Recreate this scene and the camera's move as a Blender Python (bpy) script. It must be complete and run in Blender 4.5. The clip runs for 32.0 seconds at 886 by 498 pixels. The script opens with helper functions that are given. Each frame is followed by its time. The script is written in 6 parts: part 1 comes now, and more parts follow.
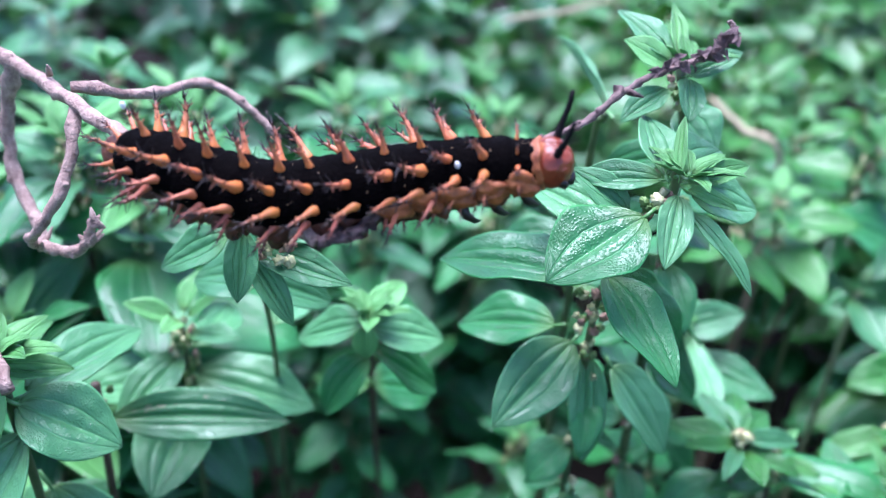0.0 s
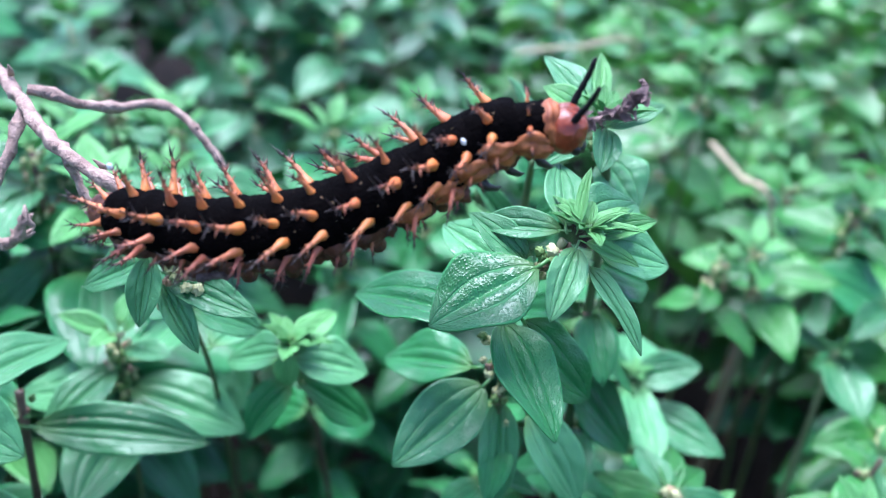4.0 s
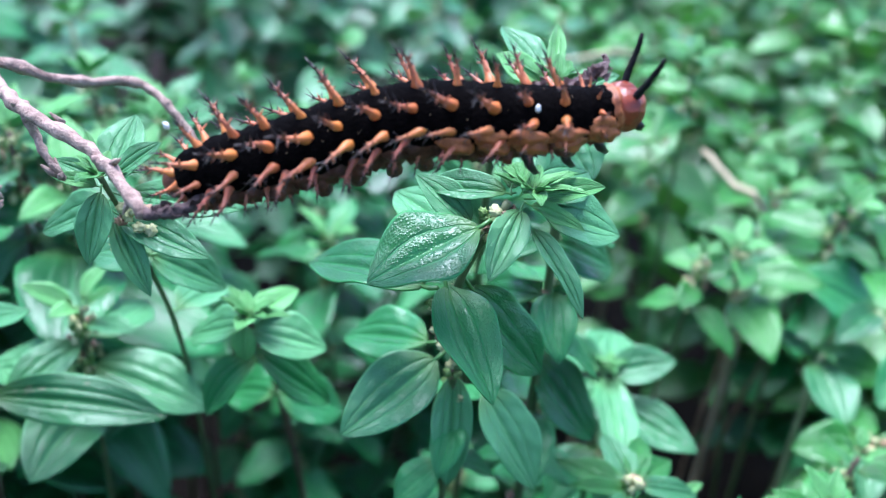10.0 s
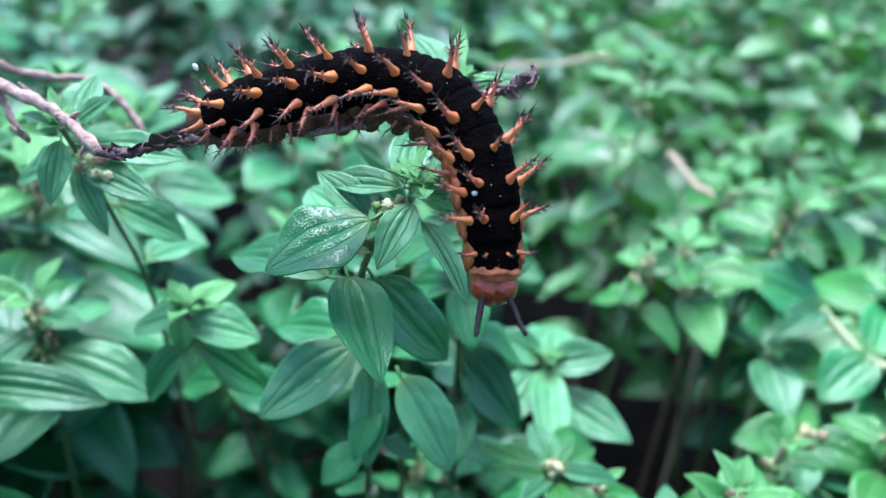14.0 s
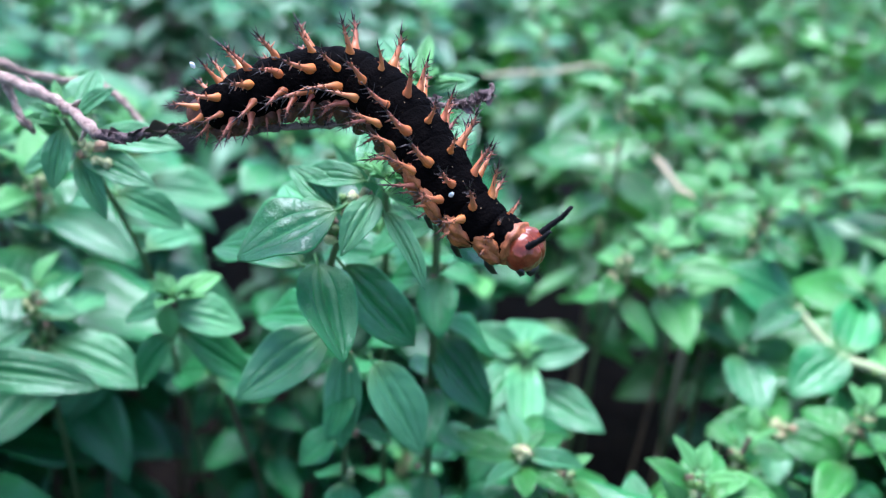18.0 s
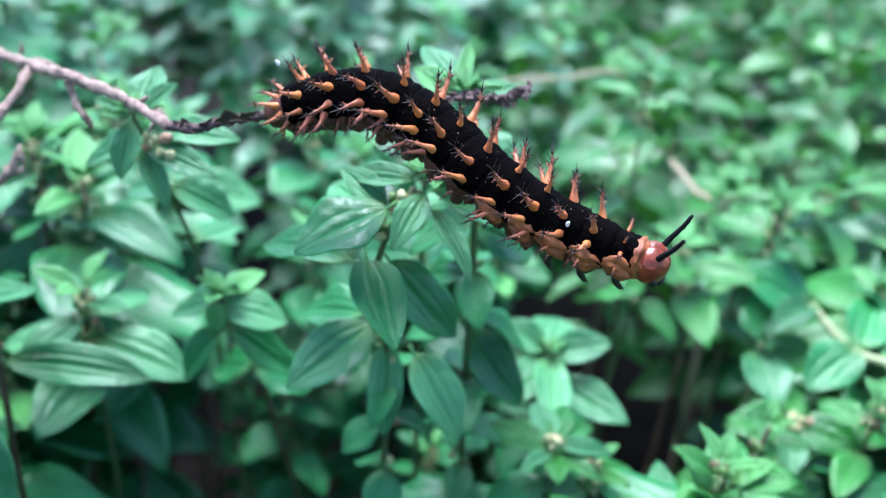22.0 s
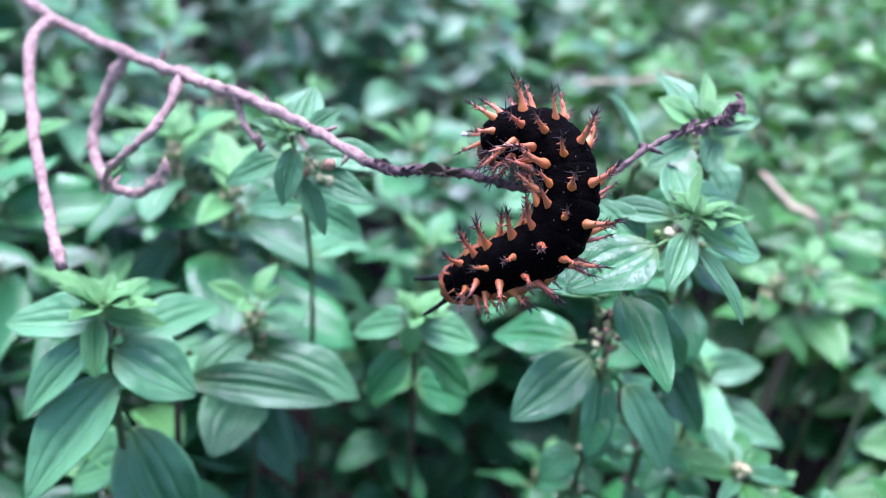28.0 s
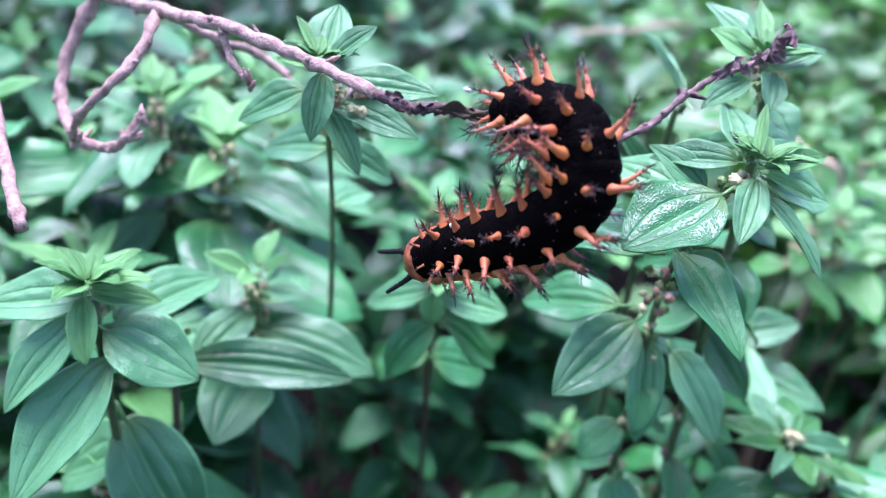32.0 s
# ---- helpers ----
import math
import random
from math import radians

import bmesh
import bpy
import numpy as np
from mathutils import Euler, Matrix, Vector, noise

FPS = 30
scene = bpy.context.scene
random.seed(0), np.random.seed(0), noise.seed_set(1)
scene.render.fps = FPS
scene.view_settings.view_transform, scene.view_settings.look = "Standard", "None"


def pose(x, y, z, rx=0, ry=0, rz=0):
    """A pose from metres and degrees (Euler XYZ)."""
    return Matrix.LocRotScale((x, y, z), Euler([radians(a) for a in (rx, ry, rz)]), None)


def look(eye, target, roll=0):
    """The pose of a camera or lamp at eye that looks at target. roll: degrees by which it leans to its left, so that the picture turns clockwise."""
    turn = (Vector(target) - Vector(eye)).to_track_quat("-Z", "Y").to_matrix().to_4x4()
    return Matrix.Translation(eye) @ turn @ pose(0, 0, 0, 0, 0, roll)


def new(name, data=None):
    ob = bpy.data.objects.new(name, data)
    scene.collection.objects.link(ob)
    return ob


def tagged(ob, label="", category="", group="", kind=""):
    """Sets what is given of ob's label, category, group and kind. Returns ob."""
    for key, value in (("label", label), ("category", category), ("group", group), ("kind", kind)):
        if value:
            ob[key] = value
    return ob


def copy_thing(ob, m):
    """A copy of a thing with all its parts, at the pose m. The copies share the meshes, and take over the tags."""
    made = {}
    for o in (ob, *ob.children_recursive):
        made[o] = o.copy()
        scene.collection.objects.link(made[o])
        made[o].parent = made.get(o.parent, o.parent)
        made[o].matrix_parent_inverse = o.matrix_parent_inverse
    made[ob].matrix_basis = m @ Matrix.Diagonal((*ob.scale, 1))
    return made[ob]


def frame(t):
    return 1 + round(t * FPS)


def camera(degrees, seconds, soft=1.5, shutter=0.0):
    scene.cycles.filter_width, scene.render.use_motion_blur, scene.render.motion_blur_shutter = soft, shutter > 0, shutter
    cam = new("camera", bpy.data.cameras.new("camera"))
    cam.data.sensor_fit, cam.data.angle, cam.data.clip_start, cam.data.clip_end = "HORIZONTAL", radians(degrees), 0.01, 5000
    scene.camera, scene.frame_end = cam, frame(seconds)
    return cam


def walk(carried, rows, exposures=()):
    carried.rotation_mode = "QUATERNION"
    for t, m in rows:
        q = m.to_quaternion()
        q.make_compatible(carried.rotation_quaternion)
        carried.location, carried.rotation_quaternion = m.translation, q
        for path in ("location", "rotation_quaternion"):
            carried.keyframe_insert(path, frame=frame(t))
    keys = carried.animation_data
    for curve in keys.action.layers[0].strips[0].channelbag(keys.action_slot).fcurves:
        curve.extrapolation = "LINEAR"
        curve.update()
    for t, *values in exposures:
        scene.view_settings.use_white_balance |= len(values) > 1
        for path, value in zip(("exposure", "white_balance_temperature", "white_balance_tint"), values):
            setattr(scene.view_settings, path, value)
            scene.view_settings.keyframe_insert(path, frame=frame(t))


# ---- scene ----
EXPO = 1.57
# the camera: a phone held a hand's width from the twig, with its shallow depth of field
cam = camera(51.8, 32.0, soft=1.15)
cam.data.dof.use_dof = True
cam.data.dof.focus_distance = 0.086
cam.data.dof.aperture_fstop = 22.5
walk(cam, [
    (0.0, pose(-0.00202, -0.00081, 0.25051, 58.70, -3.06, -1.53)),
    (0.5, pose(-0.00222, -0.00109, 0.24965, 59.12, -4.17, -1.33)),
    (1.0, pose(0.00183, -0.00223, 0.25308, 59.03, -4.31, -0.25)),
    (1.5, pose(0.00333, -0.00223, 0.25146, 59.21, -4.32, 0.23)),
    (2.0, pose(0.00801, -0.00283, 0.25083, 59.59, -3.92, 1.15)),
    (2.5, pose(0.00596, -0.00119, 0.25263, 59.04, -4.75, 1.35)),
    (4.5, pose(0.01529, 0.00053, 0.25339, 60.14, -4.51, 3.81)),
    (5.0, pose(0.01563, 0.00080, 0.25423, 60.45, -4.58, 4.11)),
    (5.5, pose(0.01548, 0.00141, 0.25451, 60.22, -4.89, 4.23)),
    (6.0, pose(0.01411, 0.00120, 0.25461, 60.27, -5.05, 4.47)),
    (6.5, pose(0.01485, 0.00129, 0.25512, 60.25, -5.24, 4.67)),
    (7.0, pose(0.01576, 0.00100, 0.25339, 60.37, -5.26, 4.63)),
    (7.5, pose(0.01989, -0.00090, 0.25055, 60.57, -4.70, 4.73)),
    (8.0, pose(0.02160, -0.00199, 0.25027, 60.47, -4.37, 5.14)),
    (8.5, pose(0.01900, -0.00394, 0.25087, 60.88, -4.64, 4.78)),
    (9.0, pose(0.01815, -0.00514, 0.25057, 61.03, -4.90, 4.84)),
    (9.5, pose(0.01921, -0.00363, 0.24727, 61.78, -4.69, 4.82)),
    (10.0, pose(0.02146, -0.00177, 0.24735, 61.60, -4.88, 4.99)),
    (10.5, pose(0.02099, -0.00193, 0.24979, 61.35, -4.98, 5.37)),
    (11.0, pose(0.02364, -0.00272, 0.25173, 61.62, -4.46, 6.04)),
    (11.5, pose(0.02456, -0.00129, 0.25266, 61.20, -4.60, 6.44)),
    (12.0, pose(0.02887, -0.00123, 0.25233, 60.98, -4.49, 6.53)),
    (12.5, pose(0.03141, -0.00191, 0.25147, 61.31, -4.14, 6.79)),
    (13.0, pose(0.03359, -0.00340, 0.25003, 61.57, -3.75, 6.95)),
    (13.5, pose(0.03238, -0.00418, 0.24923, 61.81, -4.10, 6.48)),
    (14.0, pose(0.03506, -0.00658, 0.24980, 61.97, -3.96, 6.43)),
    (14.5, pose(0.03635, -0.00820, 0.24972, 62.04, -3.84, 6.67)),
    (15.0, pose(0.03782, -0.00958, 0.25031, 62.25, -3.84, 6.62)),
    (15.5, pose(0.03823, -0.01074, 0.25097, 62.10, -4.02, 6.79)),
    (17.5, pose(0.03985, -0.01334, 0.24979, 62.72, -3.74, 7.31)),
    (18.0, pose(0.04159, -0.01256, 0.25089, 62.68, -3.64, 7.38)),
    (18.5, pose(0.04601, -0.01361, 0.24937, 62.79, -2.79, 7.48)),
    (19.0, pose(0.04909, -0.01149, 0.25002, 62.72, -2.37, 7.48)),
    (19.5, pose(0.05102, -0.01236, 0.25045, 62.89, -2.01, 7.63)),
    (20.0, pose(0.04771, -0.01258, 0.25090, 62.80, -2.59, 7.39)),
    (20.5, pose(0.04362, -0.01546, 0.25166, 62.77, -2.83, 7.59)),
    (21.0, pose(0.04310, -0.01574, 0.25135, 62.95, -2.88, 7.52)),
    (21.5, pose(0.03849, -0.01800, 0.25207, 62.92, -3.12, 7.52)),
    (22.0, pose(0.03744, -0.01905, 0.25239, 63.00, -3.55, 7.46)),
    (22.5, pose(0.04273, -0.01853, 0.25231, 63.01, -3.24, 7.30)),
    (23.0, pose(0.04283, -0.01731, 0.25158, 62.19, -3.54, 7.17)),
    (23.5, pose(0.04172, -0.01842, 0.25016, 62.46, -3.17, 7.38)),
    (24.0, pose(0.03791, -0.02225, 0.25145, 62.55, -3.38, 7.66)),
    (24.5, pose(0.03139, -0.02187, 0.25348, 62.17, -4.17, 7.90)),
    (25.0, pose(0.02432, -0.02168, 0.25337, 62.18, -4.74, 7.61)),
    (25.5, pose(0.01652, -0.02161, 0.25305, 62.12, -5.34, 7.36)),
    (26.0, pose(0.01214, -0.02055, 0.25394, 62.03, -5.62, 6.96)),
    (26.5, pose(0.00709, -0.01966, 0.25498, 62.15, -5.97, 6.56)),
    (28.5, pose(-0.00072, -0.01659, 0.25307, 61.64, -6.65, 4.81)),
    (29.0, pose(-0.00213, -0.01458, 0.25189, 61.35, -6.72, 4.52)),
    (29.5, pose(-0.00127, -0.01158, 0.25030, 60.82, -6.48, 4.30)),
    (30.0, pose(-0.00082, -0.01082, 0.24961, 60.82, -6.25, 4.47)),
    (30.5, pose(0.00009, -0.01045, 0.25074, 60.41, -5.87, 4.49)),
    (31.0, pose(-0.00180, -0.00993, 0.25224, 60.11, -6.03, 4.64)),
    (31.5, pose(-0.00241, -0.00911, 0.25084, 59.88, -5.90, 4.22)),
    (32.0, pose(-0.00581, -0.00750, 0.24646, 59.94, -5.85, 2.94)),
], exposures=[(0.0, EXPO, 5420, 31), (6.0, EXPO, 5400, 20), (18.0, EXPO, 5420, 21), (20.0, EXPO, 5460, 16), (22.0, EXPO, 5450, 15), (24.0, EXPO, 5460, 21), (26.0, EXPO + 0.05, 5460, 39), (30.0, EXPO + 0.1, 5540, 46), (32.0, EXPO + 0.15, 5540, 46)])


# overcast daylight from a wide sky
world = bpy.data.worlds.new("overcast_sky")
scene.world = world
world.use_nodes = True
wn = world.node_tree.nodes
sky = wn.new("ShaderNodeTexSky")
sky.sky_type = 'NISHITA'
sky.sun_disc = False
sky.sun_elevation = radians(74)
sky.sun_rotation = radians(-32)
sky.air_density, sky.dust_density, sky.ozone_density = 1.0, 1.5, 1.0
wn["Background"].inputs["Strength"].default_value = 0.12
world.node_tree.links.new(sky.outputs["Color"], wn["Background"].inputs["Color"])
sun_data = bpy.data.lights.new("sun", 'SUN')
sun_data.energy, sun_data.angle, sun_data.color = 3.3, radians(45), (1.0, 0.985, 0.96)
sun = new("sun", sun_data)
sun.matrix_world = look((-0.2, 0.32, 1.3), (0, 0, 0))


# ---- materials ----
def mat(name):
    m = bpy.data.materials.new(name)
    m.use_nodes = True
    return m, m.node_tree.nodes, m.node_tree.links, m.node_tree.nodes["Principled BSDF"]


def mathn(n, l, op, a, b=None, clamp=False):
    x = n.new("ShaderNodeMath")
    x.operation, x.use_clamp = op, clamp
    for i, v in enumerate((a, b)):
        if v is None:
            continue
        if isinstance(v, (int, float)):
            x.inputs[i].default_value = v
        else:
            l.new(v, x.inputs[i])
    return x.outputs[0]


def noisen(n, l, scale, detail=3.0, vec=None, rough=0.55):
    x = n.new("ShaderNodeTexNoise")
    x.inputs["Scale"].default_value, x.inputs["Detail"].default_value = scale, detail
    x.inputs["Roughness"].default_value = rough
    if vec is not None:
        l.new(vec, x.inputs["Vector"])
    return x.outputs["Fac"]


def rampn(n, l, fac, stops):
    x = n.new("ShaderNodeValToRGB")
    el = x.color_ramp.elements
    while len(el) < len(stops):
        el.new(0.5)
    for e, (p, c) in zip(el, stops):
        e.position, e.color = p, (*c, 1)
    l.new(fac, x.inputs["Fac"])
    return x.outputs["Color"]


def mixn(n, l, fac, a, b, mode='MIX'):
    x = n.new("ShaderNodeMix")
    x.data_type, x.blend_type = 'RGBA', mode
    for sock, v in ((x.inputs["Factor"], fac), (x.inputs["A"], a), (x.inputs["B"], b)):
        if isinstance(v, (int, float)):
            sock.default_value = v
        elif isinstance(v, tuple):
            sock.default_value = (*v, 1)
        else:
            l.new(v, sock)
    return x.outputs["Result"]


def bumpn(n, l, height, strength, dist, normal=None):
    x = n.new("ShaderNodeBump")
    x.inputs["Strength"].default_value, x.inputs["Distance"].default_value = strength, dist
    l.new(height, x.inputs["Height"])
    if normal is not None:
        l.new(normal, x.inputs["Normal"])
    return x.outputs["Normal"]


def leaf_material(name, dark, light, rough=0.33, island=False, veins=1.0, blotch=0.0):
    """A thin, slightly hairy leaf: side veins that run from base to tip, puckered gloss, some light through it."""
    m, n, l, p = mat(name)
    uv = n.new("ShaderNodeUVMap")
    uv.uv_map = "UVMap"
    sep = n.new("ShaderNodeSeparateXYZ")
    l.new(uv.outputs["UV"], sep.inputs[0])
    across = mathn(n, l, 'ABSOLUTE', mathn(n, l, 'MULTIPLY', mathn(n, l, 'SUBTRACT', sep.outputs["X"], 0.5), 2.0))
    along = sep.outputs["Y"]
    tc = n.new("ShaderNodeTexCoord")
    info = n.new("ShaderNodeObjectInfo")
    if island:
        geo = n.new("ShaderNodeNewGeometry")
        rnd = geo.outputs["Random Per Island"]
    else:
        rnd = info.outputs["Random"]
    shift = n.new("ShaderNodeVectorMath")
    shift.operation = 'ADD'
    l.new(uv.outputs["UV"], shift.inputs[0])
    comb = n.new("ShaderNodeCombineXYZ")
    l.new(mathn(n, l, 'MULTIPLY', rnd, 37.0), comb.inputs[0])
    l.new(mathn(n, l, 'MULTIPLY', rnd, 91.0), comb.inputs[1])
    l.new(comb.outputs[0], shift.inputs[1])
    vec = shift.outputs[0]
    # midrib, one arching vein each side, and soft quilting between the slanting ones
    wob = mathn(n, l, 'MULTIPLY', mathn(n, l, 'SUBTRACT', noisen(n, l, 4.0, 2.0, vec), 0.5), 0.12)
    a2 = mathn(n, l, 'ADD', across, wob)
    lines = None
    for src, c, w in ((across, 0.0, 0.045), (a2, 0.40, 0.030)):
        d = mathn(n, l, 'DIVIDE', mathn(n, l, 'SUBTRACT', src, c), w)
        g = mathn(n, l, 'POWER', 2.718, mathn(n, l, 'MULTIPLY', mathn(n, l, 'MULTIPLY', d, d), -1.0))
        lines = g if lines is None else mathn(n, l, 'MAXIMUM', lines, g)
    slant = mathn(n, l, 'ADD', mathn(n, l, 'MULTIPLY', along, 30.0), mathn(n, l, 'MULTIPLY', a2, -9.0))
    quilt = mathn(n, l, 'COSINE', slant)
    rim = mathn(n, l, 'GREATER_THAN', across, 0.95)
    big = noisen(n, l, 2.2, 3.0, vec)
    mid = noisen(n, l, 9.0, 3.0, vec, 0.6)
    fine = noisen(n, l, 60.0, 3.0, vec, 0.75)
    tone = mathn(n, l, 'ADD', mathn(n, l, 'MULTIPLY', big, 0.55), mathn(n, l, 'MULTIPLY', rnd, 0.45))
    col = rampn(n, l, tone, [(0.22, dark), (0.78, light)])
    pale = tuple(min(1.0, 1.6 * c + 0.02) for c in light)
    col = mixn(n, l, mathn(n, l, 'MULTIPLY', lines, 0.28 * veins), col, pale)
    foot = mathn(n, l, 'MULTIPLY', mathn(n, l, 'SUBTRACT', 0.22, along, True), 2.6, True)
    col = mixn(n, l, foot, col, (0.16, 0.30, 0.06))
    col = mixn(n, l, mathn(n, l, 'MULTIPLY', rim, 0.35), col, pale)
    col = mixn(n, l, mathn(n, l, 'MULTIPLY', fine, 0.28), col, tuple(0.45 * c for c in dark))
    if blotch:
        spot = mathn(n, l, 'GREATER_THAN', noisen(n, l, 3.4, 4.0, vec, 0.7), 0.60)
        col = mixn(n, l, mathn(n, l, 'MULTIPLY', spot, blotch), col, (0.30, 0.30, 0.17))
    l.new(col, p.inputs["Base Color"])
    # wet patches between duller, hairy ones
    wet = mathn(n, l, 'MULTIPLY', mathn(n, l, 'SUBTRACT', mathn(n, l, 'ADD', mathn(n, l, 'MULTIPLY', mid, 0.6), mathn(n, l, 'MULTIPLY', big, 0.4)), 0.36), 3.2, True)
    l.new(mathn(n, l, 'SUBTRACT', rough + 0.16, mathn(n, l, 'MULTIPLY', wet, 0.24)), p.inputs["Roughness"])
    p.inputs["Sheen Weight"].default_value, p.inputs["Sheen Roughness"].default_value = 0.05, 0.35
    p.inputs["Sheen Tint"].default_value = (0.75, 1.0, 0.85, 1)
    p.inputs["Specular IOR Level"].default_value = 0.5
    l.new(mathn(n, l, 'MULTIPLY', wet, 0.42), p.inputs["Coat Weight"])
    p.inputs["Coat Roughness"].default_value = 0.24
    p.inputs["Coat IOR"].default_value = 1.6
    v = n.new("ShaderNodeTexVoronoi")
    v.inputs["Scale"].default_value = 40.0
    l.new(vec, v.inputs["Vector"])
    pebble = mathn(n, l, 'MULTIPLY', mathn(n, l, 'MINIMUM', v.outputs["Distance"], 0.6), -0.62)
    h = mathn(n, l, 'ADD', pebble, mathn(n, l, 'MULTIPLY', quilt, 0.10))
    h = mathn(n, l, 'ADD', h, mathn(n, l, 'MULTIPLY', mid, 0.35))
    h = mathn(n, l, 'SUBTRACT', h, mathn(n, l, 'MULTIPLY', lines, 0.7 * veins))
    nor = bumpn(n, l, h, 1.0, 0.00015)
    l.new(nor, p.inputs["Normal"])
    l.new(nor, p.inputs["Coat Normal"])
    tr = n.new("ShaderNodeBsdfTranslucent")
    l.new(mixn(n, l, 0.5, col, (0.14, 0.40, 0.03)), tr.inputs["Color"])
    l.new(nor, tr.inputs["Normal"])
    mx = n.new("ShaderNodeMixShader")
    mx.inputs[0].default_value = 0.13
    l.new(p.outputs[0], mx.inputs[1])
    l.new(tr.outputs[0], mx.inputs[2])
    l.new(mx.outputs[0], n["Material Output"].inputs["Surface"])
    return m


def plain_material(name, a, b, scale, rough=0.6, bump=0.4, dist=0.0002, spec=0.5, detail=4.0, span=0.18):
    """Two tones of noise in object space, with a bump of the same grain."""
    m, n, l, p = mat(name)
    tc = n.new("ShaderNodeTexCoord")
    big = noisen(n, l, scale, detail, tc.outputs["Object"])
    fine = noisen(n, l, scale * 5, 3.0, tc.outputs["Object"])
    mixed = mathn(n, l, 'ADD', mathn(n, l, 'MULTIPLY', big, 0.7), mathn(n, l, 'MULTIPLY', fine, 0.3))
    l.new(rampn(n, l, mixed, [(0.5 - span, a), (0.5 + span, b)]), p.inputs["Base Color"])
    p.inputs["Roughness"].default_value = rough
    p.inputs["Specular IOR Level"].default_value = spec
    l.new(bumpn(n, l, mixed, bump, dist), p.inputs["Normal"])
    return m


def spine_material(name, foot, shaft, point):
    """Fleshy spine, darker towards its point, in the spine's own unit length."""
    m, n, l, p = mat(name)
    tc = n.new("ShaderNodeTexCoord")
    sep = n.new("ShaderNodeSeparateXYZ")
    l.new(tc.outputs["Object"], sep.inputs[0])
    grain = noisen(n, l, 7.0, 3.0, tc.outputs["Object"])
    z = mathn(n, l, 'ADD', sep.outputs["Z"], mathn(n, l, 'MULTIPLY', mathn(n, l, 'SUBTRACT', grain, 0.5), 0.35))
    info = n.new("ShaderNodeObjectInfo")
    col = rampn(n, l, z, [(0.08, foot), (0.55, shaft), (0.98, point)])
    rust = rampn(n, l, z, [(0.08, tuple(c * k for c, k in zip(foot, (0.75, 0.60, 1.0)))), (0.55, tuple(c * k for c, k in zip(shaft, (0.95, 0.85, 1.1)))), (0.98, point)])
    l.new(mixn(n, l, info.outputs["Random"], col, rust), p.inputs["Base Color"])
    p.inputs["Roughness"].default_value = 0.45
    p.inputs["Subsurface Weight"].default_value, p.inputs["Subsurface Radius"].default_value = 0.15, (0.0006, 0.0003, 0.0001)
    l.new(bumpn(n, l, noisen(n, l, 22.0, 2.0, tc.outputs["Object"]), 0.35, 0.0001), p.inputs["Normal"])
    return m


M_LEAF = leaf_material("leaf_green", (0.009, 0.108, 0.024), (0.046, 0.305, 0.072), blotch=0.0)
M_LEAF_OLD = leaf_material("leaf_blotched", (0.012, 0.105, 0.026), (0.060, 0.270, 0.078), blotch=0.7)
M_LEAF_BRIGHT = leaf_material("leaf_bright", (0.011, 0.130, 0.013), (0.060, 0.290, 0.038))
# fresh green, with the pale sheen of the sky mixed into the colour
M_LEAF_FRESH_SHEEN = leaf_material("leaf_fresh_sheen", (0.036, 0.185, 0.058), (0.125, 0.395, 0.145), rough=0.36, veins=1.3)
M_LEAF_YOUNG = leaf_material("leaf_young", (0.070, 0.290, 0.060), (0.175, 0.500, 0.140), rough=0.45)
M_LEAF_FAR = leaf_material("leaf_far", (0.011, 0.082, 0.028), (0.084, 0.320, 0.114), island=True)
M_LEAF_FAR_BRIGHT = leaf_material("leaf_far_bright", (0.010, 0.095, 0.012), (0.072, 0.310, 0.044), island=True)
M_LEAF_FAR_YOUNG = leaf_material("leaf_far_young", (0.030, 0.200, 0.036), (0.095, 0.380, 0.080), rough=0.45, island=True)
M_STEM = plain_material("green_stem", (0.035, 0.075, 0.022), (0.11, 0.14, 0.05), 300, 0.5)
M_STEM_PALE = plain_material("pale_stem", (0.26, 0.34, 0.14), (0.42, 0.46, 0.22), 300, 0.5)
M_STEM_BROWN = plain_material("brown_stem", (0.055, 0.038, 0.022), (0.15, 0.10, 0.058), 300, 0.6)
M_STEM_STRAW = plain_material("straw_stem", (0.30, 0.26, 0.15), (0.50, 0.42, 0.26), 300, 0.6)
M_BUD = plain_material("bud_tan", (0.16, 0.10, 0.05), (0.36, 0.22, 0.15), 900, 0.6)
M_BUD_CREAM = plain_material("bud_cream", (0.34, 0.36, 0.12), (0.62, 0.62, 0.34), 900, 0.6)
M_BUD_PINK = plain_material("bud_pink", (0.26, 0.14, 0.07), (0.50, 0.32, 0.20), 900, 0.6)
M_BUD_GREEN = plain_material("bud_green", (0.08, 0.17, 0.03), (0.18, 0.30, 0.08), 900, 0.55)
# soil near black: the deep shade below the herbs is in its colour
M_SOIL = plain_material("shade_dark_soil", (0.005, 0.0045, 0.004), (0.017, 0.013, 0.010), 60, 0.95, 1.0, 0.004, 0.08)
M_BARK = plain_material("twig_bark", (0.170, 0.104, 0.082), (0.52, 0.375, 0.30), 900, 0.8, 1.0, 0.0007, 0.3, 6.0, 0.17)
M_BARK_DARK = plain_material("twig_dark_bark", (0.014, 0.008, 0.008), (0.20, 0.13, 0.12), 1300, 0.75, 0.9, 0.0005, 0.3)
M_BARK_TIP = plain_material("twig_tip_bark", (0.05, 0.030, 0.027), (0.32, 0.22, 0.19), 1300, 0.75, 0.9, 0.0005, 0.3)
M_DRY_BUD = plain_material("withered_bud", (0.08, 0.048, 0.045), (0.38, 0.27, 0.25), 900, 0.75, 0.8, 0.0003, 0.3)
M_DEAD = plain_material("dead_leaf", (0.03, 0.024, 0.014), (0.13, 0.10, 0.055), 500, 0.7, 0.8, 0.0003, 0.3)
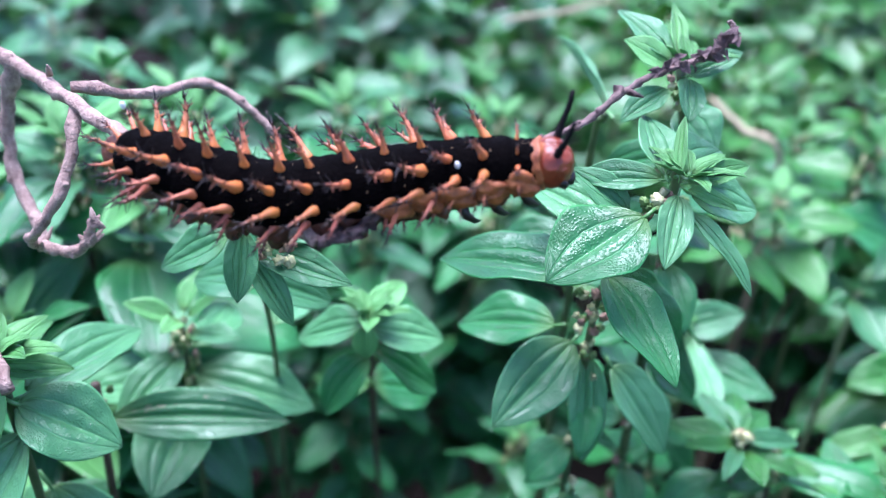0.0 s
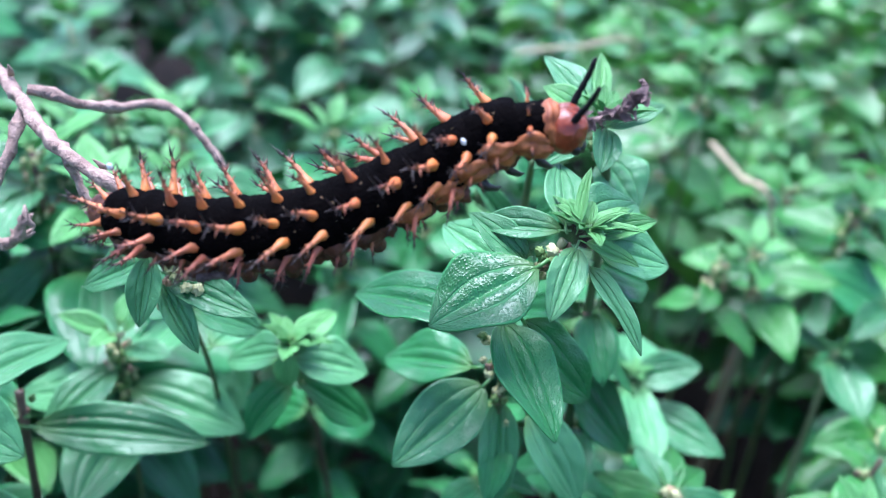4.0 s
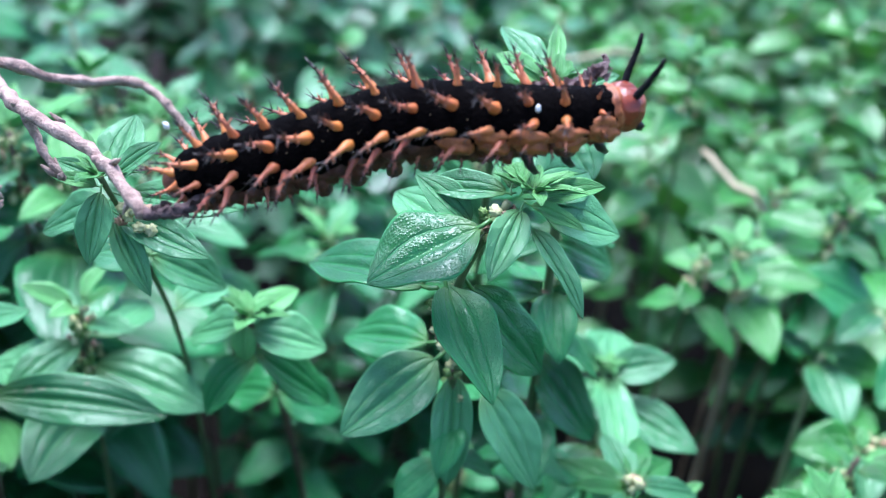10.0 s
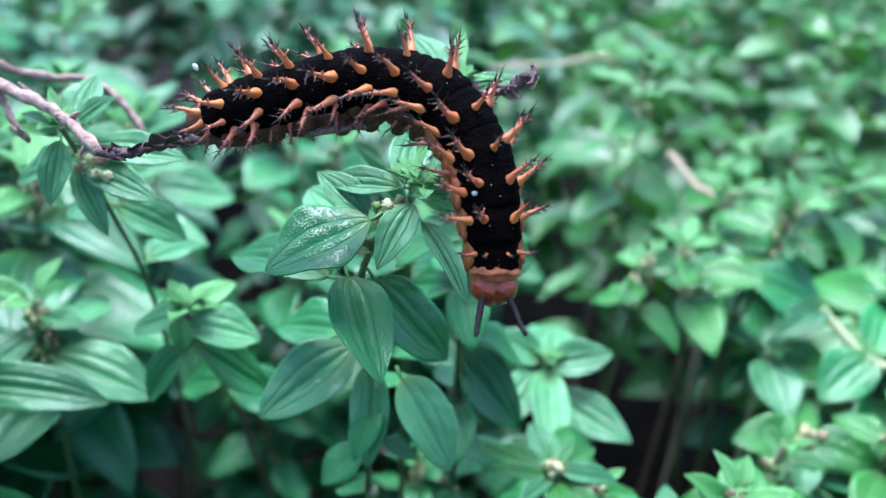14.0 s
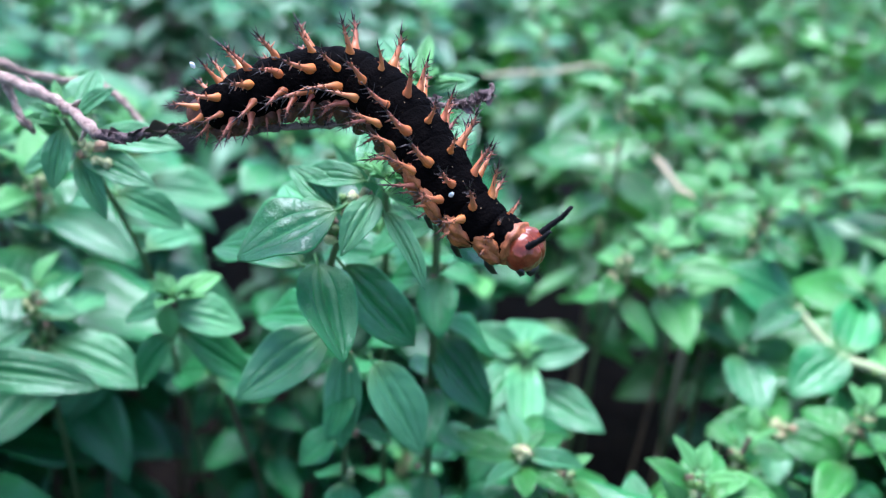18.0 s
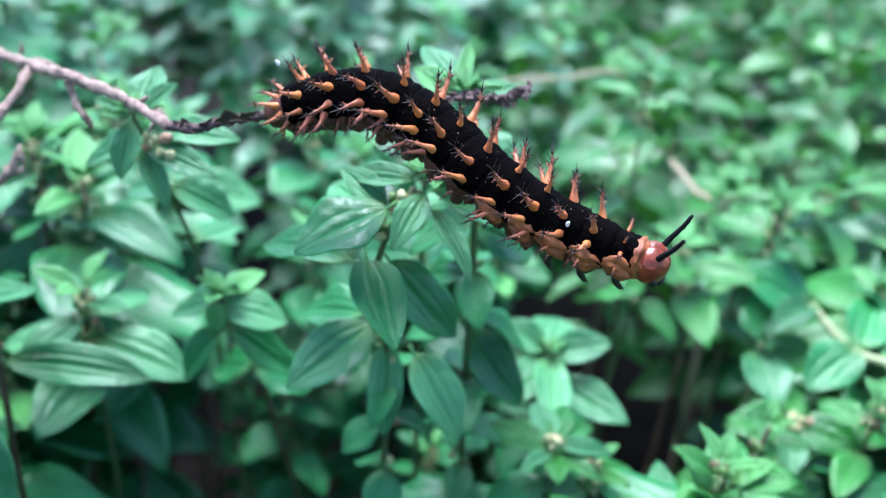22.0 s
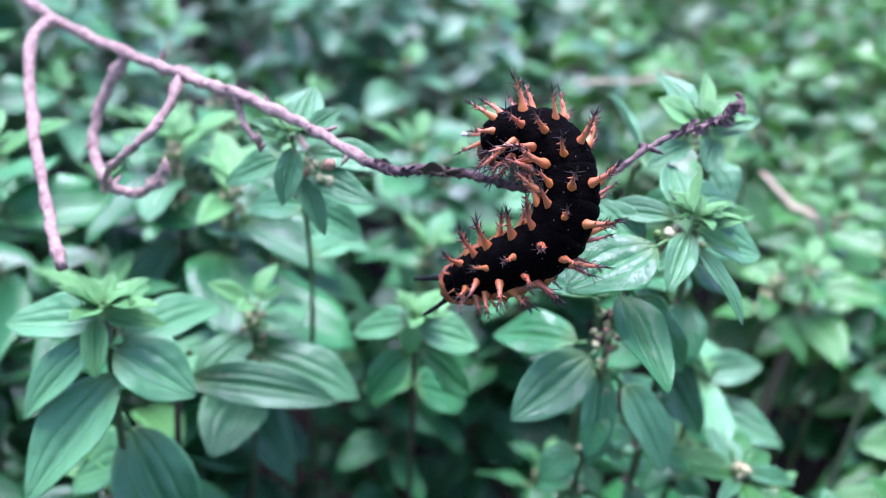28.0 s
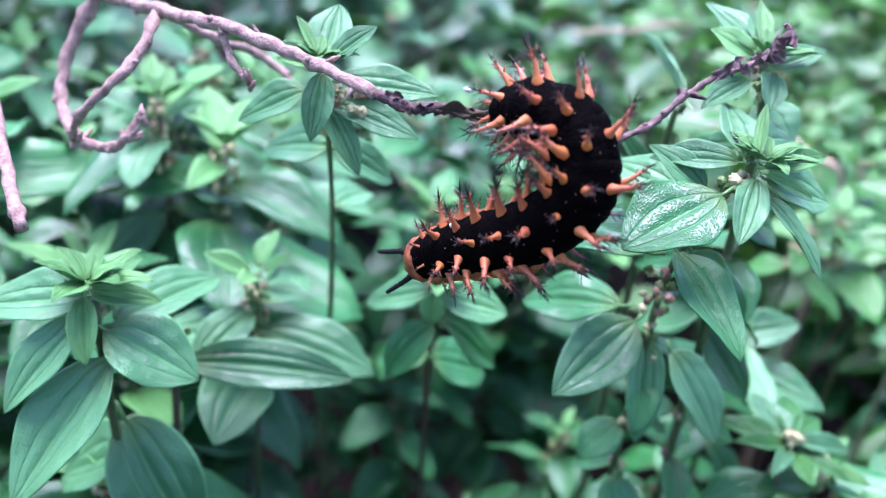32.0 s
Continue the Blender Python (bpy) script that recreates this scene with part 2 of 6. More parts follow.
M_RIND = plain_material("head_shell", (0.13, 0.018, 0.007), (0.30, 0.058, 0.018), 700, 0.30, 0.35, 0.0002, 0.5)
M_COLLAR = plain_material("orange_skin", (0.13, 0.028, 0.010), (0.46, 0.145, 0.038), 1100, 0.5, 0.6, 0.0002, 0.4)
M_SPINE = spine_material("spine_orange", (0.60, 0.200, 0.036), (0.50, 0.175, 0.070), (0.05, 0.018, 0.014))
M_SPINE_LOW = spine_material("spine_rust", (0.40, 0.105, 0.040), (0.36, 0.115, 0.060), (0.06, 0.022, 0.018))
M_BRISTLE = plain_material("bristle_black", (0.010, 0.007, 0.006), (0.030, 0.016, 0.012), 900, 0.4, 0.0, 0.0001, 0.5)
M_HORN = plain_material("horn_black", (0.003, 0.003, 0.003), (0.010, 0.009, 0.009), 900, 0.75, 0.6, 0.0001, 0.2)
M_BELLY = plain_material("belly_rust", (0.035, 0.012, 0.008), (0.15, 0.05, 0.026), 700, 0.6, 0.8, 0.0003, 0.35)
M_RUST = plain_material("thorax_rust", (0.035, 0.010, 0.006), (0.17, 0.050, 0.019), 900, 0.55, 0.9, 0.0003, 0.4)
M_SPECK = plain_material("white_speck", (0.75, 0.75, 0.70), (0.85, 0.85, 0.82), 900, 0.6, 0.1)


def velvet_material():
    m, n, l, p = mat("black_velvet")
    tc = n.new("ShaderNodeTexCoord")
    big = noisen(n, l, 420, 4.0, tc.outputs["Object"])
    col = rampn(n, l, big, [(0.3, (0.0006, 0.0004, 0.0004)), (0.75, (0.0022, 0.0015, 0.0015))])
    v = n.new("ShaderNodeTexVoronoi")
    v.inputs["Scale"].default_value = 1900
    l.new(tc.outputs["Object"], v.inputs["Vector"])
    sel = n.new("ShaderNodeSeparateColor")
    l.new(v.outputs["Color"], sel.inputs[0])
    dots = mathn(n, l, 'MULTIPLY', mathn(n, l, 'LESS_THAN', v.outputs["Distance"], 0.10), mathn(n, l, 'GREATER_THAN', sel.outputs[0], 0.6))
    col = mixn(n, l, mathn(n, l, 'MULTIPLY', dots, 0.8), col, (0.34, 0.24, 0.14))
    l.new(col, p.inputs["Base Color"])
    p.inputs["Roughness"].default_value = 0.85
    p.inputs["Specular IOR Level"].default_value = 0.03
    l.new(bumpn(n, l, noisen(n, l, 2600, 2.0, tc.outputs["Object"]), 0.8, 0.00025), p.inputs["Normal"])
    return m


M_VELVET = velvet_material()


# ---- building blocks ----
def mesh_of(name, bm, materials):
    me = bpy.data.meshes.new(name)
    bm.to_mesh(me)
    bm.free()
    for m in materials if isinstance(materials, (list, tuple)) else [materials]:
        me.materials.append(m)
    for f in me.polygons:
        f.use_smooth = True
    return me


def part(name, data, parent, m=None, label=""):
    """One mesh object under a thing or under a part."""
    ob = new(name, data)
    ob.parent = parent
    if m is not None:
        ob.matrix_basis = m
    return tagged(ob, label)


def tube_into(bm, pts, radii, sides=8, mi=0, rough=0.0, rng=None):
    """A tapering round limb along a line of points, closed at both ends."""
    pts = [Vector(p) for p in pts]
    rings = []
    ref = Vector((0.31, 0.17, 0.93))
    for i, p in enumerate(pts):
        d = (pts[min(i + 1, len(pts) - 1)] - pts[max(i - 1, 0)]).normalized()
        if abs(d.dot(ref)) > 0.95:
            ref = Vector((0.9, 0.3, 0.1))
        a = d.cross(ref).normalized()
        b = d.cross(a)
        ring = []
        for k in range(sides):
            w = 2 * math.pi * k / sides
            r = radii[i] * (1 + (rng.uniform(-rough, rough) if rng else 0))
            ring.append(bm.verts.new(p + (a * math.cos(w) + b * math.sin(w)) * r))
        rings.append(ring)
    for r0, r1 in zip(rings, rings[1:]):
        for k in range(sides):
            bm.faces.new((r0[k], r0[(k + 1) % sides], r1[(k + 1) % sides], r1[k])).material_index = mi
    bm.faces.new(rings[0][::-1]).material_index = mi
    bm.faces.new(rings[-1]).material_index = mi


def curve_pts(ctrl, per=6):
    """A smooth line through control points."""
    p = [Vector(c) for c in ctrl]
    p = [2 * p[0] - p[1]] + p + [2 * p[-1] - p[-2]]
    out = []
    for k in range(1, len(p) - 2):
        a, b, c, d = p[k - 1:k + 3]
        for i in range(per):
            u = i / per
            out.append(0.5 * (2 * b + (c - a) * u + (2 * a - 5 * b + 4 * c - d) * u * u + (3 * b - a - 3 * c + d) * u ** 3))
    out.append(p[-2])
    return out


def blob_into(bm, centre, r, mi=0, seed=0, sub=1, stretch=(1, 1, 1), lump=0.15):
    """A small uneven lump."""
    g = bmesh.ops.create_icosphere(bm, subdivisions=sub, radius=1.0)
    c = Vector(centre)
    for v in g["verts"]:
        k = 1 + lump * noise.noise(v.co * 1.7 + Vector((seed, 0.3 * seed, 0)))
        v.co = Vector((v.co.x * stretch[0], v.co.y * stretch[1], v.co.z * stretch[2])) * r * k + c
    for f in {f for v in g["verts"] for f in v.link_faces}:
        f.material_index = mi


def leaf_profile(v, belly=0.42):
    """Half width of an ovate, pointed leaf at v along it, 1 at its widest."""
    k = belly / (1 - belly)
    s = (v ** (0.85 * k) * (1 - v) ** 0.85) / (belly ** (0.85 * k) * (1 - belly) ** 0.85)
    return max(s, 0.0)


def leaf_arrays(nu, nv, ratio, fold, curl, wave, seed, belly=0.42, twist=0.0, relief=1.0):
    """Grid of one leaf of length 1: base at the origin, tip on +y, upper side +z. Points, faces and uvs."""
    rng = random.Random(seed)
    ph, sk = rng.uniform(0, 6.3), rng.uniform(-0.05, 0.05)
    pts, uvs, faces = [], [], []
    for j in range(nv + 1):
        v = j / nv
        w = 0.5 * ratio * leaf_profile(min(max(v, 0.012), 0.996), belly)
        for i in range(nu + 1):
            u = 2 * i / nu - 1
            x = u * w + sk * math.sin(math.pi * v)
            z = fold * abs(u) * w - curl * v * v + wave * w * math.sin(9 * v + ph + 1.5 * (u > 0)) * u * u
            groove = max(math.exp(-((abs(u) - c) / w0) ** 2) * d for c, w0, d in ((0, 0.10, 1.0), (0.40, 0.075, 0.62), (0.72, 0.06, 0.18)))
            ends = math.sin(math.pi * min(v * 1.1, 1.0))
            z -= relief * 0.027 * groove * ends
            z += relief * (0.0025 * math.sin(26 * v - 7 * abs(u) + ph) * (1 - groove) - 0.05 * max(0.0, abs(u) - 0.86)) * ends
            z += twist * u * w * v
            y = v * (1 - 0.25 * curl * curl * v)
            pts.append((x, y, z))
            uvs.append((0.5 + 0.5 * u, v))
    s = nu + 1
    for j in range(nv):
        for i in range(nu):
            faces.append((j * s + i, j * s + i + 1, (j + 1) * s + i + 1, (j + 1) * s + i))
    return pts, faces, uvs


def leaf_mesh(name, material, nu=24, nv=30, ratio=0.55, fold=0.25, curl=0.15, wave=0.15, seed=0, belly=0.42, twist=0.0, stalk=True):
    pts, faces, uvs = leaf_arrays(nu, nv, ratio, fold, curl, wave, seed, belly, twist)
    me = bpy.data.meshes.new(name)
    # a second skin just below gives the blade its thickness
    n = len(pts)
    low = [(x, y, z - 0.012) for x, y, z in pts]
    allf = faces + [tuple(i + n for i in f[::-1]) for f in faces]
    s = nu + 1
    rim = [i for i in range(s)] + [j * s + nu for j in range(1, nv + 1)] + [nv * s + i for i in range(nu - 1, -1, -1)] + [j * s for j in range(nv - 1, 0, -1)]
    allf += [(a, a + n, b + n, b) for a, b in zip(rim, rim[1:] + rim[:1])]
    verts = pts + low
    alluv = uvs + uvs
    if stalk:
        bm = bmesh.new()
        tube_into(bm, [(0, -0.12, 0.03), (0, -0.05, 0.0), (0, 0.03, -0.012)], [0.016, 0.018, 0.014], 5)
        bm.verts.index_update()
        k = len(verts)
        verts = verts + [tuple(v.co) for v in bm.verts]
        allf += [tuple(v.index + k for v in f.verts) for f in bm.faces]
        alluv += [(0.5, 0.02)] * len(bm.verts)
        bm.free()
    me.from_pydata(verts, [], allf)
    uvl = me.uv_layers.new(name="UVMap")
    for lp in me.loops:
        uvl.data[lp.index].uv = alluv[lp.vertex_index]
    me.materials.append(material)
    for f in me.polygons:
        f.use_smooth = True
    me.update()
    return me


LEAVES = [leaf_mesh("leaf", M_LEAF, ratio=r, fold=fo, curl=c, wave=w, seed=i, belly=b) for i, (r, fo, c, w, b) in enumerate((
    (0.56, 0.30, 0.18, 0.12, 0.42), (0.62, 0.22, 0.10, 0.16, 0.45), (0.48, 0.35, 0.22, 0.10, 0.40), (0.70, 0.18, 0.14, 0.14, 0.46)))]
LEAVES_YOUNG = [leaf_mesh("leaf", M_LEAF_YOUNG, 16, 18, ratio=r, fold=fo, curl=c, wave=0.12, seed=20 + i) for i, (r, fo, c) in enumerate((
    (0.50, 0.45, 0.20), (0.42, 0.55, 0.05), (0.58, 0.35, 0.28)))]
LEAVES_FRESH_SHEEN = [leaf_mesh("leaf", M_LEAF_FRESH_SHEEN, ratio=r, fold=fo, curl=c, wave=0.12, seed=80 + i) for i, (r, fo, c) in enumerate((
    (0.54, 0.34, 0.16), (0.60, 0.26, 0.10), (0.46, 0.40, 0.22), (0.66, 0.22, 0.14)))]
LEAVES_OLD = [leaf_mesh("leaf", M_LEAF_OLD, ratio=0.42, fold=0.22, curl=0.10, wave=0.14, seed=31, belly=0.46)]
LEAVES_LOW = [leaf_mesh("leaf", M_LEAF, 6, 8, ratio=r, fold=fo, curl=c, wave=0.15, seed=40 + i) for i, (r, fo, c) in enumerate((
    (0.55, 0.30, 0.20), (0.62, 0.20, 0.12), (0.48, 0.36, 0.28), (0.68, 0.18, 0.16)))]
LEAVES_BRIGHT = [leaf_mesh("leaf", M_LEAF_BRIGHT, 14, 16, ratio=r, fold=0.3, curl=c, wave=0.13, seed=64 + i) for i, (r, c) in enumerate(((0.55, 0.16), (0.62, 0.10), (0.48, 0.22)))]
LEAVES_LOW_BRIGHT = [leaf_mesh("leaf", M_LEAF_BRIGHT, 6, 8, ratio=r, fold=0.3, curl=c, wave=0.15, seed=60 + i) for i, (r, c) in enumerate(((0.55, 0.2), (0.62, 0.12), (0.48, 0.28)))]
LEAVES_LOW_YOUNG = [leaf_mesh("leaf", M_LEAF_YOUNG, 6, 7, ratio=r, fold=0.4, curl=c, wave=0.12, seed=50 + i) for i, (r, c) in enumerate(((0.5, 0.2), (0.44, 0.05)))]


def leaf_pose(base, tip, normal=(0, -0.25, 1), width=None, ratio=0.55):
    """Sets a leaf of length 1 from base to tip, its upper side towards normal; width in metres, if it differs."""
    base, tip = Vector(base), Vector(tip)
    y = (tip - base)
    ln = y.length
    y.normalize()
    x = y.cross(Vector(normal)).normalized()
    z = x.cross(y)
    sx = width / ratio if width else ln
    m = Matrix((x, y, z)).transposed().to_4x4()
    return Matrix.Translation(base) @ m @ Matrix.Diagonal((sx, ln, 0.5 * (sx + ln), 1))


def bud_mesh(name, material, seed, r=0.00052):
    """A crumpled head of tiny florets, as one uneven lump."""
    bm = bmesh.new()
    bmesh.ops.create_icosphere(bm, subdivisions=3, radius=1.0)
    for v in bm.verts:
        d = v.co.normalized()
        k = 0.65 + 0.75 * abs(noise.noise(d * 2.6 + Vector((seed, 0, 0)))) + 0.75 * noise.noise(d * 5.5 + Vector((0, seed, 0)))
        v.co = Vector((d.x, d.y, 1.25 * d.z)) * r * k
    return mesh_of(name, bm, material)


CREAM_BUDS = [bud_mesh("flower_bud", (M_BUD_CREAM, M_BUD_CREAM, M_BUD_PINK)[i], 75 + i, 0.0006) for i in range(3)]
BUDS = [bud_mesh("flower_bud", (M_BUD, M_BUD_GREEN, M_BUD_CREAM)[i], 70 + i) for i in range(3)]


def cluster_mesh(seed):
    """A ring of small flower heads round a node of the stem."""
    rng = random.Random(seed)
    bm = bmesh.new()
    for i in range(13):
        w = 0.9 * i + rng.uniform(-0.3, 0.3)
        r = rng.uniform(0.0005, 0.0016)
        blob_into(bm, (r * math.cos(w), r * math.sin(w), rng.uniform(-0.0012, 0.0014)), rng.uniform(0.00026, 0.00055), rng.choice((0, 0, 0, 1, 2, 2)), seed + i, 1, (1, 1, 1.5), 0.9)
    return mesh_of("flower_head", bm, (M_BUD_CREAM, M_BUD_PINK, M_BUD_GREEN))


CLUSTERS = [cluster_mesh(90 + i) for i in range(4)]


# ---- ground ----
def make_ground():
    n, bm = 60, bmesh.new()
    rng = random.Random(4)
    xs = [math.copysign(abs(t) ** 2.2 * 40 + abs(t) * 0.4, t) for t in np.linspace(-1, 1, n)]
    rows = [[bm.verts.new((x, y + 0.15, 0.006 * noise.noise(Vector((x * 30, y * 30, 0))))) for x in xs] for y in xs]
    for a, b in zip(rows, rows[1:]):
        for i in range(n - 1):
            bm.faces.new((a[i], a[i + 1], b[i + 1], b[i]))
    return tagged(new("ground", mesh_of("ground", bm, M_SOIL)), "soil under dense low herbs, their shade put into its near-black colour", "ground", kind="structure")


make_ground()


# ---- the dry twig that carries the caterpillar ----
TWIG_CENTRE = (0.01294, 0.07455, 0.21960)


def mm(*pts):
    return [tuple(0.001 * c for c in p) for p in pts]


def knotty(ctrl, r0, r1, seed, sides=9, per=8, knot=0.28):
    """A twig limb with swollen nodes and small kinks."""
    rng = random.Random(seed)
    pts = curve_pts(ctrl, per)
    n = len(pts)
    rad = []
    for i in range(n):
        r = r0 + (r1 - r0) * i / (n - 1)
        rad.append(r * (1 + (knot if i % 5 == 2 else 0) + rng.uniform(-0.09, 0.09)))
    pts = [p + Vector((rng.uniform(-1, 1), rng.uniform(-1, 1), rng.uniform(-1, 1))) * r0 * 0.16 for p in pts]
    bm = bmesh.new()
    tube_into(bm, pts, rad, sides, 0, 0.20, rng)
    for i in range(2, n - 1, 5):
        blob_into(bm, pts[i] + Vector((rng.uniform(-1, 1), rng.uniform(-1, 0), rng.uniform(-1, 1))) * rad[i] * 0.7, rad[i] * 0.55, 0, seed + i, 1, (1.2, 1, 1), 0.4)
    return bm


def make_twig():
    top = tagged(new("dry_twig"), "bare dry pinkish-brown twig bent through the leaves", "twig")
    top.location = TWIG_CENTRE
    left = mm((-118, 52, 4), (-100, 44, 0), (-87.5, 38.2, -2.3), (-73.5, 33.4, -6.4), (-59.8, 25.2, -6.6), (-48.7, 16.3, -5.3), (-39.5, 9.2, -4.1), (-30, 5.6, -5), (-21.7, -0.8, -5.4))
    main = part("main_stem", mesh_of("main_stem", knotty(left, 0.00092, 0.00052, 1, 10), M_BARK), top)
    mid = mm((0, 0, 0), (3, -0.3, -0.5), (6, 0.2, 0.2), (9, 0, 0.3), (12, 0.2, 0.3), (16, 0, -0.2), (20, 0.1, 0))
    right = mm((-0.8, 0.3, 0.2), (4.5, 0, -0.3), (8, 0, 0.25), (11.5, 0, 0.55), (15, 0, 0.1), (18, 0, -0.35), (20.2, 0, 0.1), (21.0, 0.2, 0.9), (21.0, 0.4, 1.6))
    tip = part("tip_stem", mesh_of("tip_stem", knotty(right, 0.00034, 0.00022, 3, 8), M_BARK_TIP), top)
    dark = part("dark_stem", mesh_of("dark_stem", knotty(mid, 0.00052, 0.00044, 2, 8), M_BARK_DARK), top, None, "dark thin flaking stretch of bark")
    for i, (ctrl, r0, r1) in enumerate((
            (((-59.8, 25.4, -7.1), (-62.2, 23.9, -13.5), (-61.8, 20.3, -18.9), (-57.6, 15.0, -21.2), (-55.4, 11.3, -20.2), (-52.0, 10.2, -20.0), (-49.5, 10.2, -18.4), (-48.2, 10.7, -15.6)), 0.0008, 0.0005),
            (((-48.7, 16.3, -5.3), (-48.7, 10.3, -9.2), (-51.4, 7.2, -13.1), (-54.4, 8.8, -16.6), (-56.0, 10.9, -19.9)), 0.0006, 0.0004),
            (((-39.5, 9.2, -4.1), (-38.3, 8.4, -6.9), (-35.4, 6.5, -8.8)), 0.0005, 0.0003),
            (((-73.5, 33.4, -6.4), (-73.0, 25.5, -7.5), (-67.0, 14.2, -14.7), (-58.6, 2.0, -21.4), (-53.6, -4.8, -23.6)), 0.00085, 0.0006),
            (((-50.5, 19.5, -5.5), (-44.9, 23.0, -8.9), (-40.6, 28.5, -11.3), (-36.0, 27.5, -13.6), (-32.5, 26.1, -17.0)), 0.0006, 0.0004))):
        part("side_twig", mesh_of("side_twig", knotty(mm(*ctrl), r0, r1, 10 + i, 8, 6), M_BARK), main)
    # crumpled ends of the side twigs
    for i, c in enumerate(mm((-48.2, 10.7, -15.6), (-49.5, 10.2, -18.4), (-55.8, 11.2, -20.4), (-35.4, 6.5, -8.8))):
        bm = bmesh.new()
        rng = random.Random(60 + i)
        for k in range(5):
            d = Vector((rng.uniform(-1, 1), rng.uniform(-1, 1), rng.uniform(-1, 1))) * 0.0016
            tube_into(bm, [c, Vector(c) + d * 0.6, Vector(c) + d + Vector((0, 0, 0.0004))], [0.0004, 0.00032, 0.0001], 6, 0, 0.2, rng)
        part("crumpled_end", mesh_of("crumpled_end", bm, M_BARK), main)
    # withered bracts along the tip
    rng = random.Random(5)
    line = curve_pts(right, 8)
    places = [line[17], line[18], line[26]] + line[28:50] + line[36:50:2]
    for i, p in enumerate(places):
        ln = rng.uniform(0.0008, 0.0016)
        me = leaf_mesh("withered_bud", M_DRY_BUD, 5, 6, 0.8, 0.9, 0.45, 0.9, 400 + i, 0.45, stalk=False)
        d = Vector((rng.uniform(-0.3, 1), rng.uniform(-1, 0.3), rng.uniform(-1, 0.8))).normalized()
        part("withered_bud", me, tip, leaf_pose(p, p + d * ln, (rng.uniform(-1, 1), -0.6, rng.uniform(0, 1))))
    # loose flakes on the dark stretch
    line = curve_pts(mid, 8)
    for i, p in enumerate(line[2:30:4]):
        me = leaf_mesh("bark_flake", M_BARK_DARK, 5, 6, 0.6, 0.9, 0.3, 0.9, 450 + i, 0.45, stalk=False)
        d = Vector((1, rng.uniform(-0.5, 0.1), rng.uniform(-0.7, 0.7))).normalized() * rng.uniform(0.0012, 0.0022)
        part("bark_flake", me, dark, leaf_pose(p + Vector((0, -0.0003, 0)), p + d, (0, -0.7, rng.uniform(-0.8, 0.8))))
    # short broken spurs on the bark
    for c, d in (((-27.5, 4.2, -4.6), (1.3, -0.4, 1.0)), ((-35.5, 9.0, -4.6), (-0.6, -0.6, 1.4)), ((-24.0, 0.8, -5.4), (-0.8, -0.4, -1.5)), ((-53.0, 20.6, -5.0), (0.5, -0.6, 1.6)), ((9.5, 0, 0.3), (0.7, -0.8, -1.1))):
        bm = bmesh.new()
        a, b = Vector(c) * 0.001, Vector(d) * 0.001
        tube_into(bm, [a, a + b * 0.5, a + b], [0.00038, 0.00026, 0.00008], 6, 0, 0.2, rng)
        part("spur", mesh_of("spur", bm, M_BARK if c[0] < -22 else M_BARK_DARK), main if c[0] < -22 else tip)
    # a curled dead leaf scale clinging to the dark stretch
    me = leaf_mesh("dead_leaf", M_DEAD, 8, 14, 0.17, 1.6, -0.22, 1.6, 77, 0.5, stalk=False)
    part("dead_leaf", me, dark, leaf_pose((0.0055, -0.0006, 0.0), (0.0108, -0.0010, -0.0004), (0, -0.9, 0.5)), "small curled dead leaf")
    return main, dark, tip


TWIG_MAIN, TWIG_DARK, TWIG_TIP = make_twig()


# ---- the caterpillar ----
def spine_mesh(name, material, seed, bristles=10):
    """A tapered fleshy spine with a swollen foot, black-tipped, set with fine black bristles. Unit length along +z."""
    rng = random.Random(seed)
    bm = bmesh.new()
    zs = (-0.12, -0.02, 0.07, 0.15, 0.23, 0.36, 0.58, 0.80, 0.94, 1.0)
    rs = (0.160, 0.154, 0.138, 0.114, 0.092, 0.074, 0.058, 0.042, 0.024, 0.006)
    tube_into(bm, [(0.05 * math.sin(3 * z + seed), -0.08 * z * z + 0.03 * math.sin(4 * z + 2 * seed), z) for z in zs], rs, 10, 0, 0.10, rng)
    for i in range(5):
        w, z = 2.1 * i + rng.uniform(-0.5, 0.5), 0.30 + 0.11 * i
        d = Vector((math.cos(w), math.sin(w), rng.uniform(0.5, 1.1))).normalized() * rng.uniform(0.14, 0.26)
        b = Vector((0.05 * math.sin(3 * z + seed), -0.08 * z * z + 0.03 * math.sin(4 * z + 2 * seed), z))
        tube_into(bm, [b, b + d * 0.5, b + d], [0.040, 0.026, 0.010], 5)
    spine = mesh_of(name, bm, material)
    bm = bmesh.new()
    for i in range(bristles):
        w = 2.4 * i + rng.uniform(-0.5, 0.5)
        z = 0.30 + 0.65 * (i / max(bristles - 1, 1)) ** 0.8
        d = Vector((math.cos(w), math.sin(w), rng.uniform(0.6, 1.4))).normalized() * rng.uniform(0.22, 0.42)
        b = Vector((0.05 * math.sin(3 * z + seed), -0.08 * z * z + 0.03 * math.sin(4 * z + 2 * seed), z))
        tube_into(bm, [b, b + d * 0.25, b + d * 0.7, b + d], [0.026, 0.017, 0.011, 0.003], 4)
    e = Vector((0.05 * math.sin(3 + seed), -0.08 + 0.03 * math.sin(4 + 2 * seed), 0.92))
    tube_into(bm, [e, e + Vector((0.01, -0.02, 0.18)), e + Vector((0.02, -0.06, 0.42))], [0.034, 0.022, 0.003], 4)
    return spine, mesh_of("bristles", bm, M_BRISTLE)


